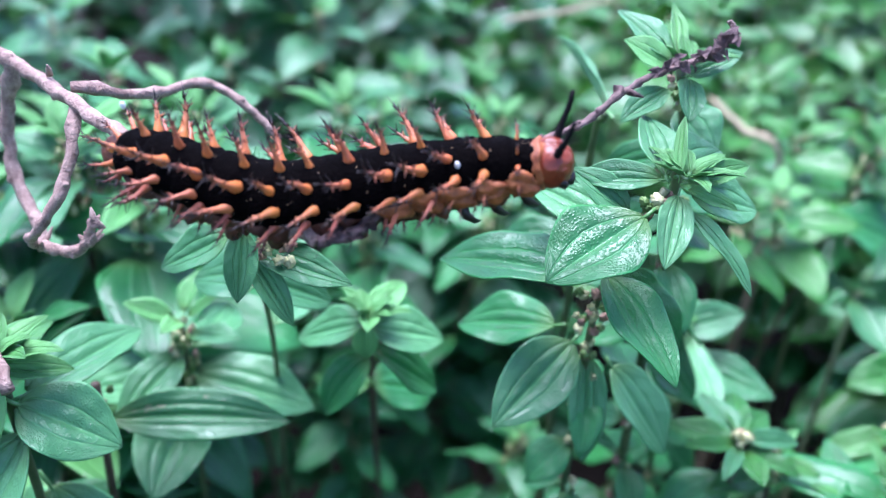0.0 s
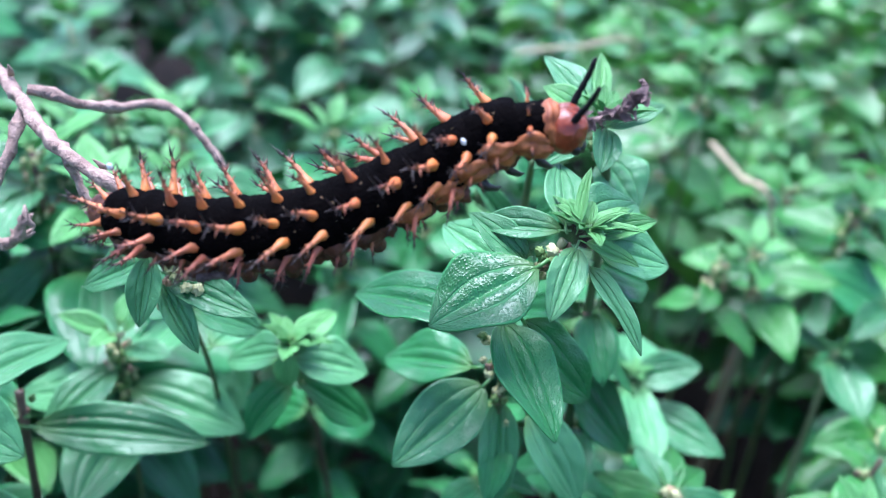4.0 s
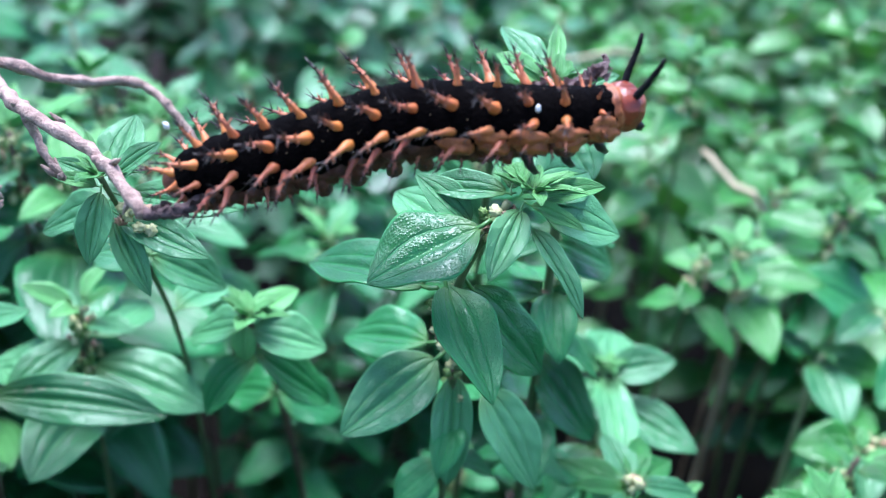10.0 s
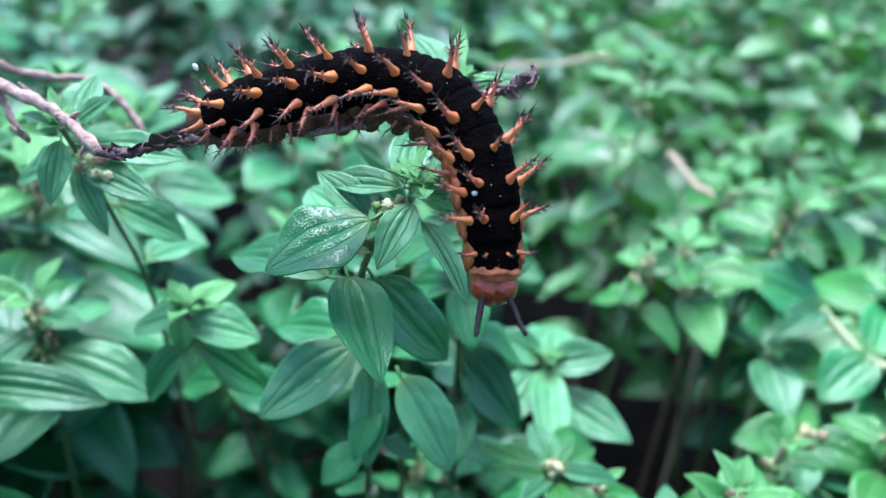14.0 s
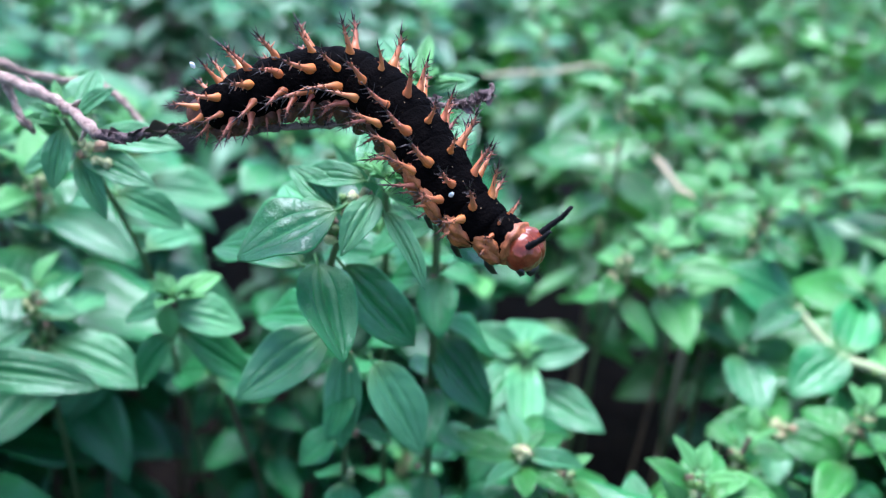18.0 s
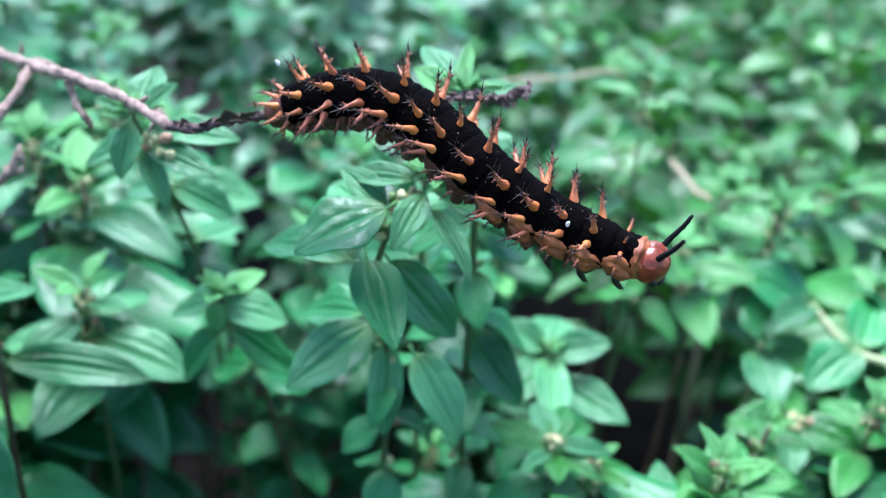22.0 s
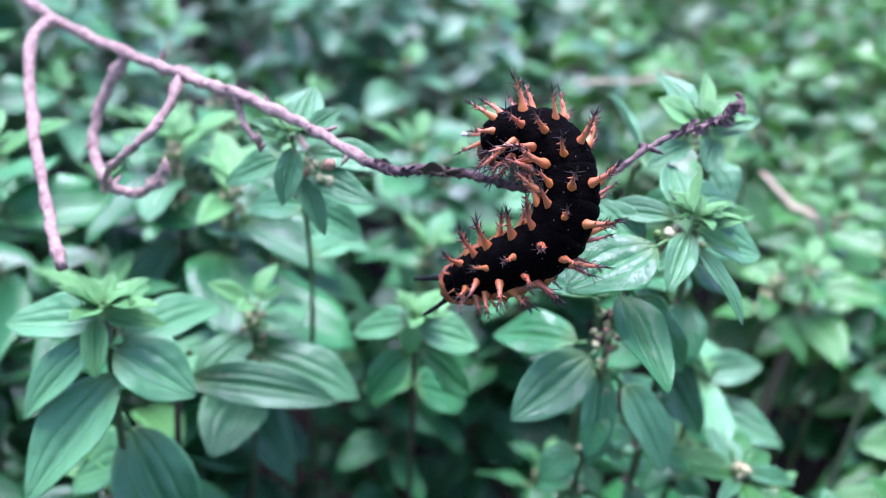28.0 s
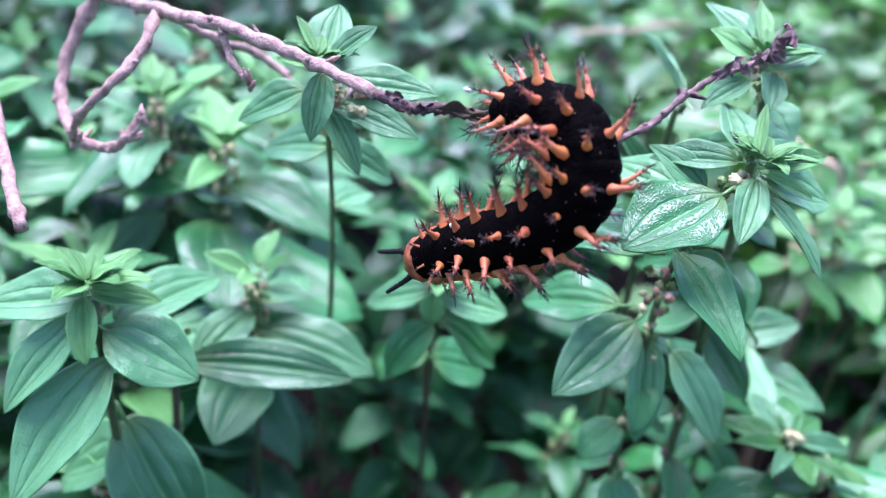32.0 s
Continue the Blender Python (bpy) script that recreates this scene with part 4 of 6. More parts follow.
def back_herb():
    h = herb((-0.0163, 0.0860, 0.0), "herb with a fresh whorled tip just behind the twig")
    stem_into(h, [(-0.006, 0.060, 0), (-0.004, 0.044, 0.09), (-0.001, 0.020, 0.170), (0.0, 0.004, 0.2000), (-0.0005, -0.003, 0.2120)], 0.00042, 0.00028, 26, M_STEM)
    put_leaf(h, (-0.0170, 0.0830, 0.2125), (-0.0198, 0.0870, 0.2153), 0.0016, (0.3, -0.7, 0.6), LEAVES_YOUNG, 1)
    put_leaf(h, (-0.0164, 0.0850, 0.2117), (-0.0159, 0.0900, 0.2164), 0.0044, (-0.1, -0.75, 0.6), LEAVES_FRESH_SHEEN, 1)
    put_leaf(h, (-0.0153, 0.0830, 0.2123), (-0.0114, 0.0840, 0.2162), 0.0029, (-0.2, -0.6, 0.7), LEAVES_FRESH_SHEEN, 0)
    put_leaf(h, (-0.0173, 0.0830, 0.2120), (-0.0222, 0.0840, 0.2133), 0.0020, (0.1, -0.6, 0.7), LEAVES_FRESH_SHEEN, 2)
    put_leaf(h, (-0.0168, 0.0820, 0.2115), (-0.0205, 0.0810, 0.2128), 0.0019, (0, -0.5, 0.8), LEAVES_YOUNG, 0)
    put_leaf(h, (-0.0160, 0.0810, 0.2113), (-0.0162, 0.0770, 0.2056), 0.0034, (0.2, -0.5, 0.8), LEAVES_FRESH_SHEEN, 0)
    put_leaf(h, (-0.0156, 0.0860, 0.2088), (-0.0040, 0.0860, 0.2092), 0.0042, (0, -0.5, 0.87), LEAVES_FRESH_SHEEN, 1)
    put_leaf(h, (-0.0155, 0.0840, 0.2075), (-0.0056, 0.0810, 0.2061), 0.0034, (0.1, -0.5, 0.87), LEAVES_FRESH_SHEEN, 3)
    put_leaf(h, (-0.0189, 0.0880, 0.2066), (-0.0268, 0.0880, 0.2025), 0.0046, (-0.1, -0.5, 0.87), LEAVES_FRESH_SHEEN, 1)
    put_leaf(h, (-0.0157, 0.0830, 0.2072), (-0.0111, 0.0790, 0.2018), 0.0036, (0.1, -0.6, 0.8), LEAVES_FRESH_SHEEN, 2)
    small_whorl(h, (-0.0168, 0.0830, 0.2120), 8, 0.0036, 27, 0.6)
    rng = random.Random(28)
    clusters(h, [Vector(c) + Vector((rng.gauss(0, 1), rng.gauss(0, 0.6), rng.gauss(0, 1))) * 0.0006 for c in ((-0.0143, 0.0820, 0.2088), (-0.0128, 0.0820, 0.2079), (-0.0159, 0.0830, 0.2052)) for _ in range(4)], 28, CREAM_BUDS)
    put_leaf(h, (-0.0165, 0.0930, 0.1980), (-0.0080, 0.0960, 0.1935), 0.0058, (0.1, -0.5, 0.87), LEAVES_FRESH_SHEEN, 0)
    put_leaf(h, (-0.0165, 0.0930, 0.1980), (-0.0262, 0.0975, 0.1955), 0.0060, (-0.1, -0.5, 0.87), LEAVES_FRESH_SHEEN, 3)
    put_leaf(h, (-0.0170, 0.1020, 0.1850), (-0.0130, 0.1130, 0.1850), 0.0070, (0, -0.5, 0.87), LEAVES_FRESH_SHEEN, 2)
    return h


def reclining_herb():
    h = herb((0.1204, 0.1276, 0.0), "herb with a pale reclining stem and rounded leaf")
    stem_into(h, [(0, 0, 0), (0.004, 0.0, 0.08), (0.0, 0.002, 0.148), (-0.0101, 0.005, 0.160), (-0.0186, 0.0092, 0.1611), (-0.0257, 0.0175, 0.1654)], 0.0012, 0.0008, 36, M_STEM_PALE)
    for b, t, w, i in (((0.0947, 0.1451, 0.1654), (0.0804, 0.1471, 0.1719), 0.0090, 3), ((0.1024, 0.1366, 0.1619), (0.0924, 0.1276, 0.1579), 0.0085, 1),
                       ((0.1024, 0.1366, 0.1619), (0.1084, 0.1506, 0.1679), 0.0090, 0), ((0.1104, 0.1326, 0.1609), (0.1194, 0.1206, 0.1619), 0.0085, 1), ((0.0949, 0.1451, 0.1659), (0.0864, 0.1366, 0.1649), 0.0070, 2)):
        put_leaf(h, b, t, w, (0, -0.5, 0.87), LEAVES, i)
    rng = random.Random(38)
    clusters(h, [Vector((0.1104, 0.1318, 0.1619)) + Vector((rng.gauss(0, 1), rng.gauss(0, 0.6), rng.gauss(0, 1))) * 0.0013 for _ in range(6)], 38)


def left_herb():
    h = herb((-0.0410, 0.078, 0.0), "pale-tipped herb with broad glossy wet leaves below the twig")
    stem_into(h, [(0, 0, 0), (0.001, -0.001, 0.08), (0.0, -0.003, 0.15), (-0.0012, -0.0045, 0.1885)], 0.0006, 0.0005, 11)
    under_leaves(h, -0.0405, 0.0750, 0.152, 0.10, 103)
    # broad leaves whose glossy sky sheen is put into a paler colour
    put_leaf(h, (-0.0405, 0.0722, 0.1858), (-0.0300, 0.0712, 0.1817), 0.0078, (0, -0.38, 0.92), LEAVES_FRESH_SHEEN, 1)
    put_leaf(h, (-0.0405, 0.0750, 0.1850), (-0.0324, 0.0900, 0.1850), 0.0075, (0, -0.38, 0.92), LEAVES_FRESH_SHEEN, 0)
    put_leaf(h, (-0.0400, 0.0712, 0.1825), (-0.0480, 0.0590, 0.1720), 0.0085, (0, -0.38, 0.92), LEAVES_FRESH_SHEEN, 0)
    put_leaf(h, (-0.0430, 0.0720, 0.1870), (-0.0500, 0.0640, 0.1805), 0.0065, (0, -0.38, 0.92), LEAVES_FRESH_SHEEN, 2)
    put_leaf(h, (-0.0430, 0.0735, 0.1890), (-0.0545, 0.0720, 0.1880), 0.0062, (0, -0.38, 0.92), LEAVES_FRESH_SHEEN, 1)
    put_leaf(h, (-0.0425, 0.0735, 0.1895), (-0.0350, 0.0745, 0.1890), 0.0042, (0, -0.38, 0.92), LEAVES_YOUNG, 1)
    put_leaf(h, (-0.0428, 0.0728, 0.1892), (-0.0412, 0.0672, 0.1850), 0.0036, (0, -0.38, 0.92), LEAVES_YOUNG, 0)
    put_leaf(h, (-0.0425, 0.0745, 0.1895), (-0.0395, 0.0815, 0.1915), 0.0042, (0, -0.38, 0.92), LEAVES_YOUNG, 2)
    put_leaf(h, (-0.0430, 0.0745, 0.1895), (-0.0480, 0.0795, 0.1910), 0.0040, (0, -0.38, 0.92), LEAVES_YOUNG, 0)
    put_leaf(h, (-0.0410, 0.0760, 0.1700), (-0.0300, 0.0700, 0.1550), 0.0090, (0, -0.38, 0.92), LEAVES_FRESH_SHEEN, 3)
    put_leaf(h, (-0.0410, 0.0760, 0.1650), (-0.0530, 0.0800, 0.1560), 0.0090, (0, -0.38, 0.92), LEAVES_FRESH_SHEEN, 1)
    small_whorl(h, (-0.0427, 0.0738, 0.1902), 10, 0.0062, 12, 0.65)
    clusters(h, ((-0.0405, 0.0735, 0.1845), (-0.0395, 0.0755, 0.1770)), 13)


def centre_herb():
    h = herb((-0.0050, 0.0960, 0.0), "small upright herb with a pale green whorled tip below the caterpillar")
    stem_into(h, [(0.002, 0.050, 0), (0.002, 0.040, 0.08), (0.0, 0.012, 0.157), (-0.0003, -0.0055, 0.1845)], 0.00055, 0.00045, 15, M_STEM_BROWN)
    put_leaf(h, (-0.0045, 0.0902, 0.1835), (0.0046, 0.0918, 0.1814), 0.0060, (0, -0.45, 0.9), LEAVES_FRESH_SHEEN, 1)
    put_leaf(h, (-0.0050, 0.0915, 0.1845), (-0.0007, 0.0978, 0.1866), 0.0042, (0, -0.45, 0.9), LEAVES_YOUNG, 0)
    put_leaf(h, (-0.0060, 0.0908, 0.1838), (-0.0150, 0.0945, 0.1789), 0.0052, (0, -0.45, 0.9), LEAVES_FRESH_SHEEN, 1)
    put_leaf(h, (-0.0054, 0.0900, 0.1840), (-0.0054, 0.0886, 0.1795), 0.0036, (0, -0.45, 0.9), LEAVES_YOUNG, 0)
    put_leaf(h, (-0.0052, 0.0900, 0.1790), (-0.0116, 0.0872, 0.1716), 0.0062, (0, -0.45, 0.9), LEAVES, 2)
    put_leaf(h, (-0.0045, 0.0905, 0.1800), (0.0060, 0.0960, 0.1700), 0.0065, (0, -0.45, 0.9), LEAVES, 0)
    put_leaf(h, (-0.0050, 0.1030, 0.1640), (-0.0140, 0.1080, 0.1600), 0.0070, (0, -0.45, 0.9), LEAVES, 1)
    put_leaf(h, (-0.0050, 0.1030, 0.1640), (0.0050, 0.1090, 0.1590), 0.0070, (0, -0.45, 0.9), LEAVES, 3)
    small_whorl(h, (-0.0053, 0.0905, 0.1850), 10, 0.0048, 16, 0.65)
    clusters(h, ((-0.0035, 0.0902, 0.1820), (-0.0040, 0.0905, 0.1790)), 17)


def long_leaf_herb():
    h = herb((-0.0400, 0.0880, 0.0), "low herb with one long blotched leaf reaching out over the shade")
    stem_into(h, [(0, 0, 0), (0.001, -0.001, 0.08), (0.002, -0.003, 0.14), (0.0025, -0.003, 0.178)], 0.0006, 0.0005, 21, M_STEM_BROWN)
    put_leaf(h, (-0.0362, 0.0846, 0.1728), (-0.0146, 0.0848, 0.1733), 0.0088, (0, -0.6, 0.8), LEAVES_OLD, 0)
    put_leaf(h, (-0.0380, 0.0850, 0.1740), (-0.0540, 0.0900, 0.1700), 0.0085, (0, -0.4, 0.9), LEAVES, 1)
    clusters(h, ((-0.0370, 0.0850, 0.1750), (-0.0355, 0.0840, 0.1780)), 22)


def bare_herb():
    h = herb((0.0830, 0.1560, 0.0), "low herb with single pale leaves beside the dark hollow")
    stem_into(h, [(0, 0, 0), (0.001, 0.001, 0.08), (-0.0010, -0.002, 0.166)], 0.0008, 0.0005, 46, M_STEM)
    put_leaf(h, (0.0818, 0.1540, 0.1662), (0.0671, 0.1538, 0.1648), 0.0078, (0, -0.5, 0.87), LEAVES_FRESH_SHEEN, 1)
    put_leaf(h, (0.0820, 0.1545, 0.1660), (0.0920, 0.1600, 0.1690), 0.0070, (0, -0.5, 0.87), LEAVES_FRESH_SHEEN, 0)
    put_leaf(h, (0.0825, 0.1545, 0.1580), (0.0740, 0.1620, 0.1550), 0.0070, (0, -0.5, 0.87), LEAVES, 0)


def small_herb():
    h = herb((0.0862, 0.1440, 0.0), "low herb with drooping pale ovate leaves beside the dark hollow")
    stem_into(h, [(0, 0, 0), (0.001, 0.0, 0.08), (-0.0004, -0.003, 0.158)], 0.0008, 0.0006, 47, M_STEM_PALE)
    put_leaf(h, (0.0857, 0.1400, 0.1567), (0.0876, 0.1261, 0.1550), 0.0080, (0.1, -0.5, 0.8), LEAVES_FRESH_SHEEN, 3)
    put_leaf(h, (0.0862, 0.1412, 0.1560), (0.0990, 0.1400, 0.1560), 0.0080, (0, -0.5, 0.87), LEAVES_BRIGHT, 1)
    put_leaf(h, (0.0850, 0.1415, 0.1570), (0.0760, 0.1480, 0.1600), 0.0036, (0.1, -0.5, 0.8), LEAVES_FRESH_SHEEN, 2)
    small_whorl(h, (0.0857, 0.1407, 0.1575), 5, 0.0050, 48, 0.6)


def bright_herb():
    h = herb((0.0905, 0.1250, 0.0), "low herb with bright yellow-green leaves and cream buds")
    stem_into(h, [(0, 0, 0), (0.001, 0.0, 0.08), (-0.0004, -0.0015, 0.1520)], 0.0008, 0.0006, 49, M_STEM_PALE)
    put_leaf(h, (0.0893, 0.1233, 0.1522), (0.0776, 0.1206, 0.1527), 0.0076, (0, -0.5, 0.87), LEAVES_BRIGHT, 0)
    put_leaf(h, (0.0905, 0.1230, 0.1522), (0.1010, 0.1180, 0.1520), 0.0080, (0, -0.5, 0.87), LEAVES_BRIGHT, 1)
    put_leaf(h, (0.0900, 0.1245, 0.1526), (0.0915, 0.1350, 0.1545), 0.0066, (0, -0.5, 0.87), LEAVES_BRIGHT, 2)
    put_leaf(h, (0.0896, 0.1222, 0.1518), (0.0880, 0.1120, 0.1500), 0.0060, (0.1, -0.5, 0.8), LEAVES_FRESH_SHEEN, 0)
    rng = random.Random(50)
    clusters(h, [Vector((0.0899, 0.1228, 0.1532)) + Vector((rng.gauss(0, 1), rng.gauss(0, 1), rng.gauss(0, 0.6))) * 0.0009 for _ in range(9)], 50, CREAM_BUDS)


def cross_herb():
    h = herb((0.0450, 0.1190, 0.0), "herb with crossed pairs of pale leaves beside the dark hollow")
    stem_into(h, [(0, 0, 0), (0.001, 0.0, 0.08), (-0.0013, -0.0014, 0.1640)], 0.0008, 0.0005, 51, M_STEM)
    put_leaf(h, (0.0442, 0.1176, 0.1648), (0.0543, 0.1178, 0.1684), 0.0058, (0, -0.6, 0.8), LEAVES_FRESH_SHEEN, 1)
    put_leaf(h, (0.0432, 0.1178, 0.1652), (0.0352, 0.1185, 0.1698), 0.0056, (0.1, -0.6, 0.8), LEAVES_FRESH_SHEEN, 0)
    put_leaf(h, (0.0438, 0.1185, 0.1655), (0.0456, 0.1290, 0.1668), 0.0078, (0, -0.6, 0.8), LEAVES_FRESH_SHEEN, 3)
    put_leaf(h, (0.0440, 0.1165, 0.1640), (0.0456, 0.0975, 0.1640), 0.0066, (0.15, -0.4, 0.9), LEAVES_FRESH_SHEEN, 0)
    put_leaf(h, (0.0432, 0.1168, 0.1640), (0.0385, 0.1060, 0.1620), 0.0062, (-0.1, -0.45, 0.9), LEAVES_FRESH_SHEEN, 1)
    put_leaf(h, (0.0455, 0.1165, 0.1600), (0.0580, 0.1080, 0.1600), 0.0064, (0.1, -0.45, 0.9), LEAVES_FRESH_SHEEN, 3)
    small_whorl(h, (0.0437, 0.1174, 0.1656), 6, 0.0038, 52, 0.7)
    under_leaves(h, 0.0448, 0.1180, 0.150, 0.10, 107, 0.0115)


def star_herb():
    h = herb((0.0460, 0.0915, 0.0), "low herb with a flat star of green leaves round buds")
    stem_into(h, [(0, 0, 0), (0.0005, 0.0, 0.08), (-0.0010, -0.0020, 0.1670)], 0.0007, 0.0005, 53, M_STEM)
    c, rng = Vector((0.0450, 0.0894, 0.1672)), random.Random(54)
    for i in range(9):
        w = 0.70 * i + rng.uniform(-0.15, 0.15)
        d = Vector((math.cos(w), math.sin(w), rng.uniform(-0.12, 0.18)))
        q = rng.uniform(0.0075, 0.0105)
        put_leaf(h, c + d * 0.0008 - Vector((0, 0, 0.0002 * i)), c + d * q, q * rng.uniform(0.32, 0.44), (d.x * -0.2, d.y * -0.2 - 0.3, 1), LEAVES_BRIGHT if i % 3 else LEAVES_FRESH_SHEEN, i)
    clusters(h, [c + Vector((rng.gauss(0, 1), rng.gauss(0, 1), 0.6 + rng.gauss(0, 0.4))) * 0.0006 for _ in range(6)], 55, CREAM_BUDS)
    under_leaves(h, 0.0458, 0.0912, 0.159, 0.11, 108, 0.0115)


near_herb()
tip_herb()
bare_herb()
small_herb()
bright_herb()
cross_herb()
star_herb()
left_herb()
centre_herb()
long_leaf_herb()
blade_herb()
BACK_HERB = back_herb()
reclining_herb()


# ---- the thicket behind and around ----
def dry_stalk(label, ctrl, r, seed):
    h = tagged(new("dry_stalk"), label, "stalk", "dry stalks in the thicket")
    h.location = (ctrl[-1][0], ctrl[-1][1], 0)
    o = h.location
    low = Vector((0.002, 0.003, 0.11))
    part("stem", mesh_of("stem", knotty([Vector((0, 0, 0)), low, *[Vector(c) - o for c in ctrl[::-1]]], r, 0.6 * r, seed, 7, 6, 0.2), M_STEM_STRAW), h)


dry_stalk("straw-coloured dead stalk leaning through the leaves", ((0.0714, 0.2016, 0.1720), (0.0766, 0.1902, 0.1690), (0.0817, 0.1781, 0.1650)), 0.0010, 60)
dry_stalk("straw-coloured dead stalk leaning through the leaves", ((0.0252, 0.2418, 0.1760), (0.0425, 0.2578, 0.1740), (0.0650, 0.2685, 0.1700)), 0.0010, 61)


def herb_plan(height, ln, seed, depth=0.075):
    """Nodes of one shoot: leaves as (base, tip, width, normal, young), bud places and the stem's line."""
    rng = random.Random(seed)
    lean = Vector((rng.uniform(-0.12, 0.12), rng.uniform(-0.12, 0.12), 0))
    line = [Vector((0, 0, 0)) + lean * height * (u * u) + Vector((0, 0, u * height)) for u in (0, 0.35, 0.7, 1.0)]
    leaves, buds = [], []
    z, k = height, 0
    w = rng.uniform(0, 6.3)
    while z > height - depth and z > 0.03:
        u = z / height
        c = lean * height * u * u + Vector((0, 0, z))
        k += 1
        size = ln * (0.36, 0.55, 0.80, 1.0)[min(k, 4) - 1]
        e = (0.80, 0.45, 0.18, -0.05, -0.20)[min(k, 5) - 1]
        for side in range(2 if k != 1 else 4):
            a = w + side * (math.pi if k > 1 else math.pi / 2) + rng.uniform(-0.35, 0.35)
            el = e + rng.uniform(-0.28, 0.22)
            d = Vector((math.cos(a) * math.cos(el), math.sin(a) * math.cos(el), math.sin(el)))
            q = size * rng.uniform(0.80, 1.20)
            nrm = Vector((-d.x * d.z + rng.uniform(-0.35, 0.35), -d.y * d.z - 0.3 + rng.uniform(-0.35, 0.25), 1))
            leaves.append((c + d * 0.0012, c + d * (q + 0.0012), q * rng.uniform(0.46, 0.62), nrm, k == 1 or k == 2 and rng.random() < 0.5 or k == 3 and rng.random() < 0.15))
        if 1 < k < 7 and rng.random() < 0.85:
            buds.append(c + Vector((rng.uniform(-1, 1), rng.uniform(-1, 1), rng.uniform(0, 1))) * 0.0005)
        w += math.pi / 2 + rng.uniform(-0.25, 0.25)
        z -= (0.0022, 0.0034, 0.0050, 0.0080, 0.0110)[min(k, 5) - 1] * rng.uniform(0.8, 1.25)
    return line, leaves, buds


def field_herb(height, ln, seed, bright=False, depth=0.075, fresh=False):
    h = tagged(new("herb"), "leafy green herb shoot with opposite ovate leaves in the thicket", "herb", "herbs in the thicket")
    line, leaves, buds = herb_plan(height, ln, seed, depth)
    stem_into(h, line, 0.0006, 0.00035, seed, M_STEM if seed % 2 else M_STEM_BROWN)
    for i, (b, t, w, n, y) in enumerate(leaves):
        # fresh: the paler green with sky sheen in its colour
        ms = LEAVES_FRESH_SHEEN if fresh and not (y and i < 4) else LEAVES_LOW_BRIGHT if bright and not (y and i < 4) else LEAVES_LOW_YOUNG if y else LEAVES_LOW
        part("leaf", ms[i % len(ms)], h, leaf_pose(b, t, n, w, 0.55))
    for i, p in enumerate(buds):
        part("flower_head", CLUSTERS[(i + seed) % 4], h, Matrix.Translation(p) @ Euler((0, 0, 1.7 * i)).to_matrix().to_4x4() @ Matrix.Scale(1.2, 4))
    return h


def canopy(x, y):
    """Height of the herbs' tops over the ground."""
    return 0.164 + (0.024 + 0.16 * min(max(0.0, y - 0.13), 0.12)) * noise.noise(Vector((x * 24, y * 20, 1.5))) + 0.05 * max(0.0, y - 0.14)


CROWNS = ((0.0823, 0.0982, 0.1700, 0.0115),
        (0.0506, 0.1402, 0.1750, 0.0080),
        (0.0694, 0.1574, 0.1770, 0.0130),
        (0.0867, 0.1596, 0.1750, 0.0130),
        (0.0668, 0.1110, 0.1630, 0.0090),
        (0.0753, 0.0964, 0.1640, 0.0090),
        (-0.0389, 0.1155, 0.1850, 0.0169),
        (-0.0298, 0.1266, 0.1830, 0.0156),
        (-0.0208, 0.1346, 0.1850, 0.0169),
        (-0.0312, 0.1067, 0.1790, 0.0156),
        (-0.0450, 0.1193, 0.1920, 0.0156),
        (0.0939, 0.1159, 0.1660, 0.0110),
        (0.0596, 0.0919, 0.1630, 0.0090),
        (0.0645, 0.1850, 0.2000, 0.0115),
        (0.0760, 0.1720, 0.1820, 0.0120))


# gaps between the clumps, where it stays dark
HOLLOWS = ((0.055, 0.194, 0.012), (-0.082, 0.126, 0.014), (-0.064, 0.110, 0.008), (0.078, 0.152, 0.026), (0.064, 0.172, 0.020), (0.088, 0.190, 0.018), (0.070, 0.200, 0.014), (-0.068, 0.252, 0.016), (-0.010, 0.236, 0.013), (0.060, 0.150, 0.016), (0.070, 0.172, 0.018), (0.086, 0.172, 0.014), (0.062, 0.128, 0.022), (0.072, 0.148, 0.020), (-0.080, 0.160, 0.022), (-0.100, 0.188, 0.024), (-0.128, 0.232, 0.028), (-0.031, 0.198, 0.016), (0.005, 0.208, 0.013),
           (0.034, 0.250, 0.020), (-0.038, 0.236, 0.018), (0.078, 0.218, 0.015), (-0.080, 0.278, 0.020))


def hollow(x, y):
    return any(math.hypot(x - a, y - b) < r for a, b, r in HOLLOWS)


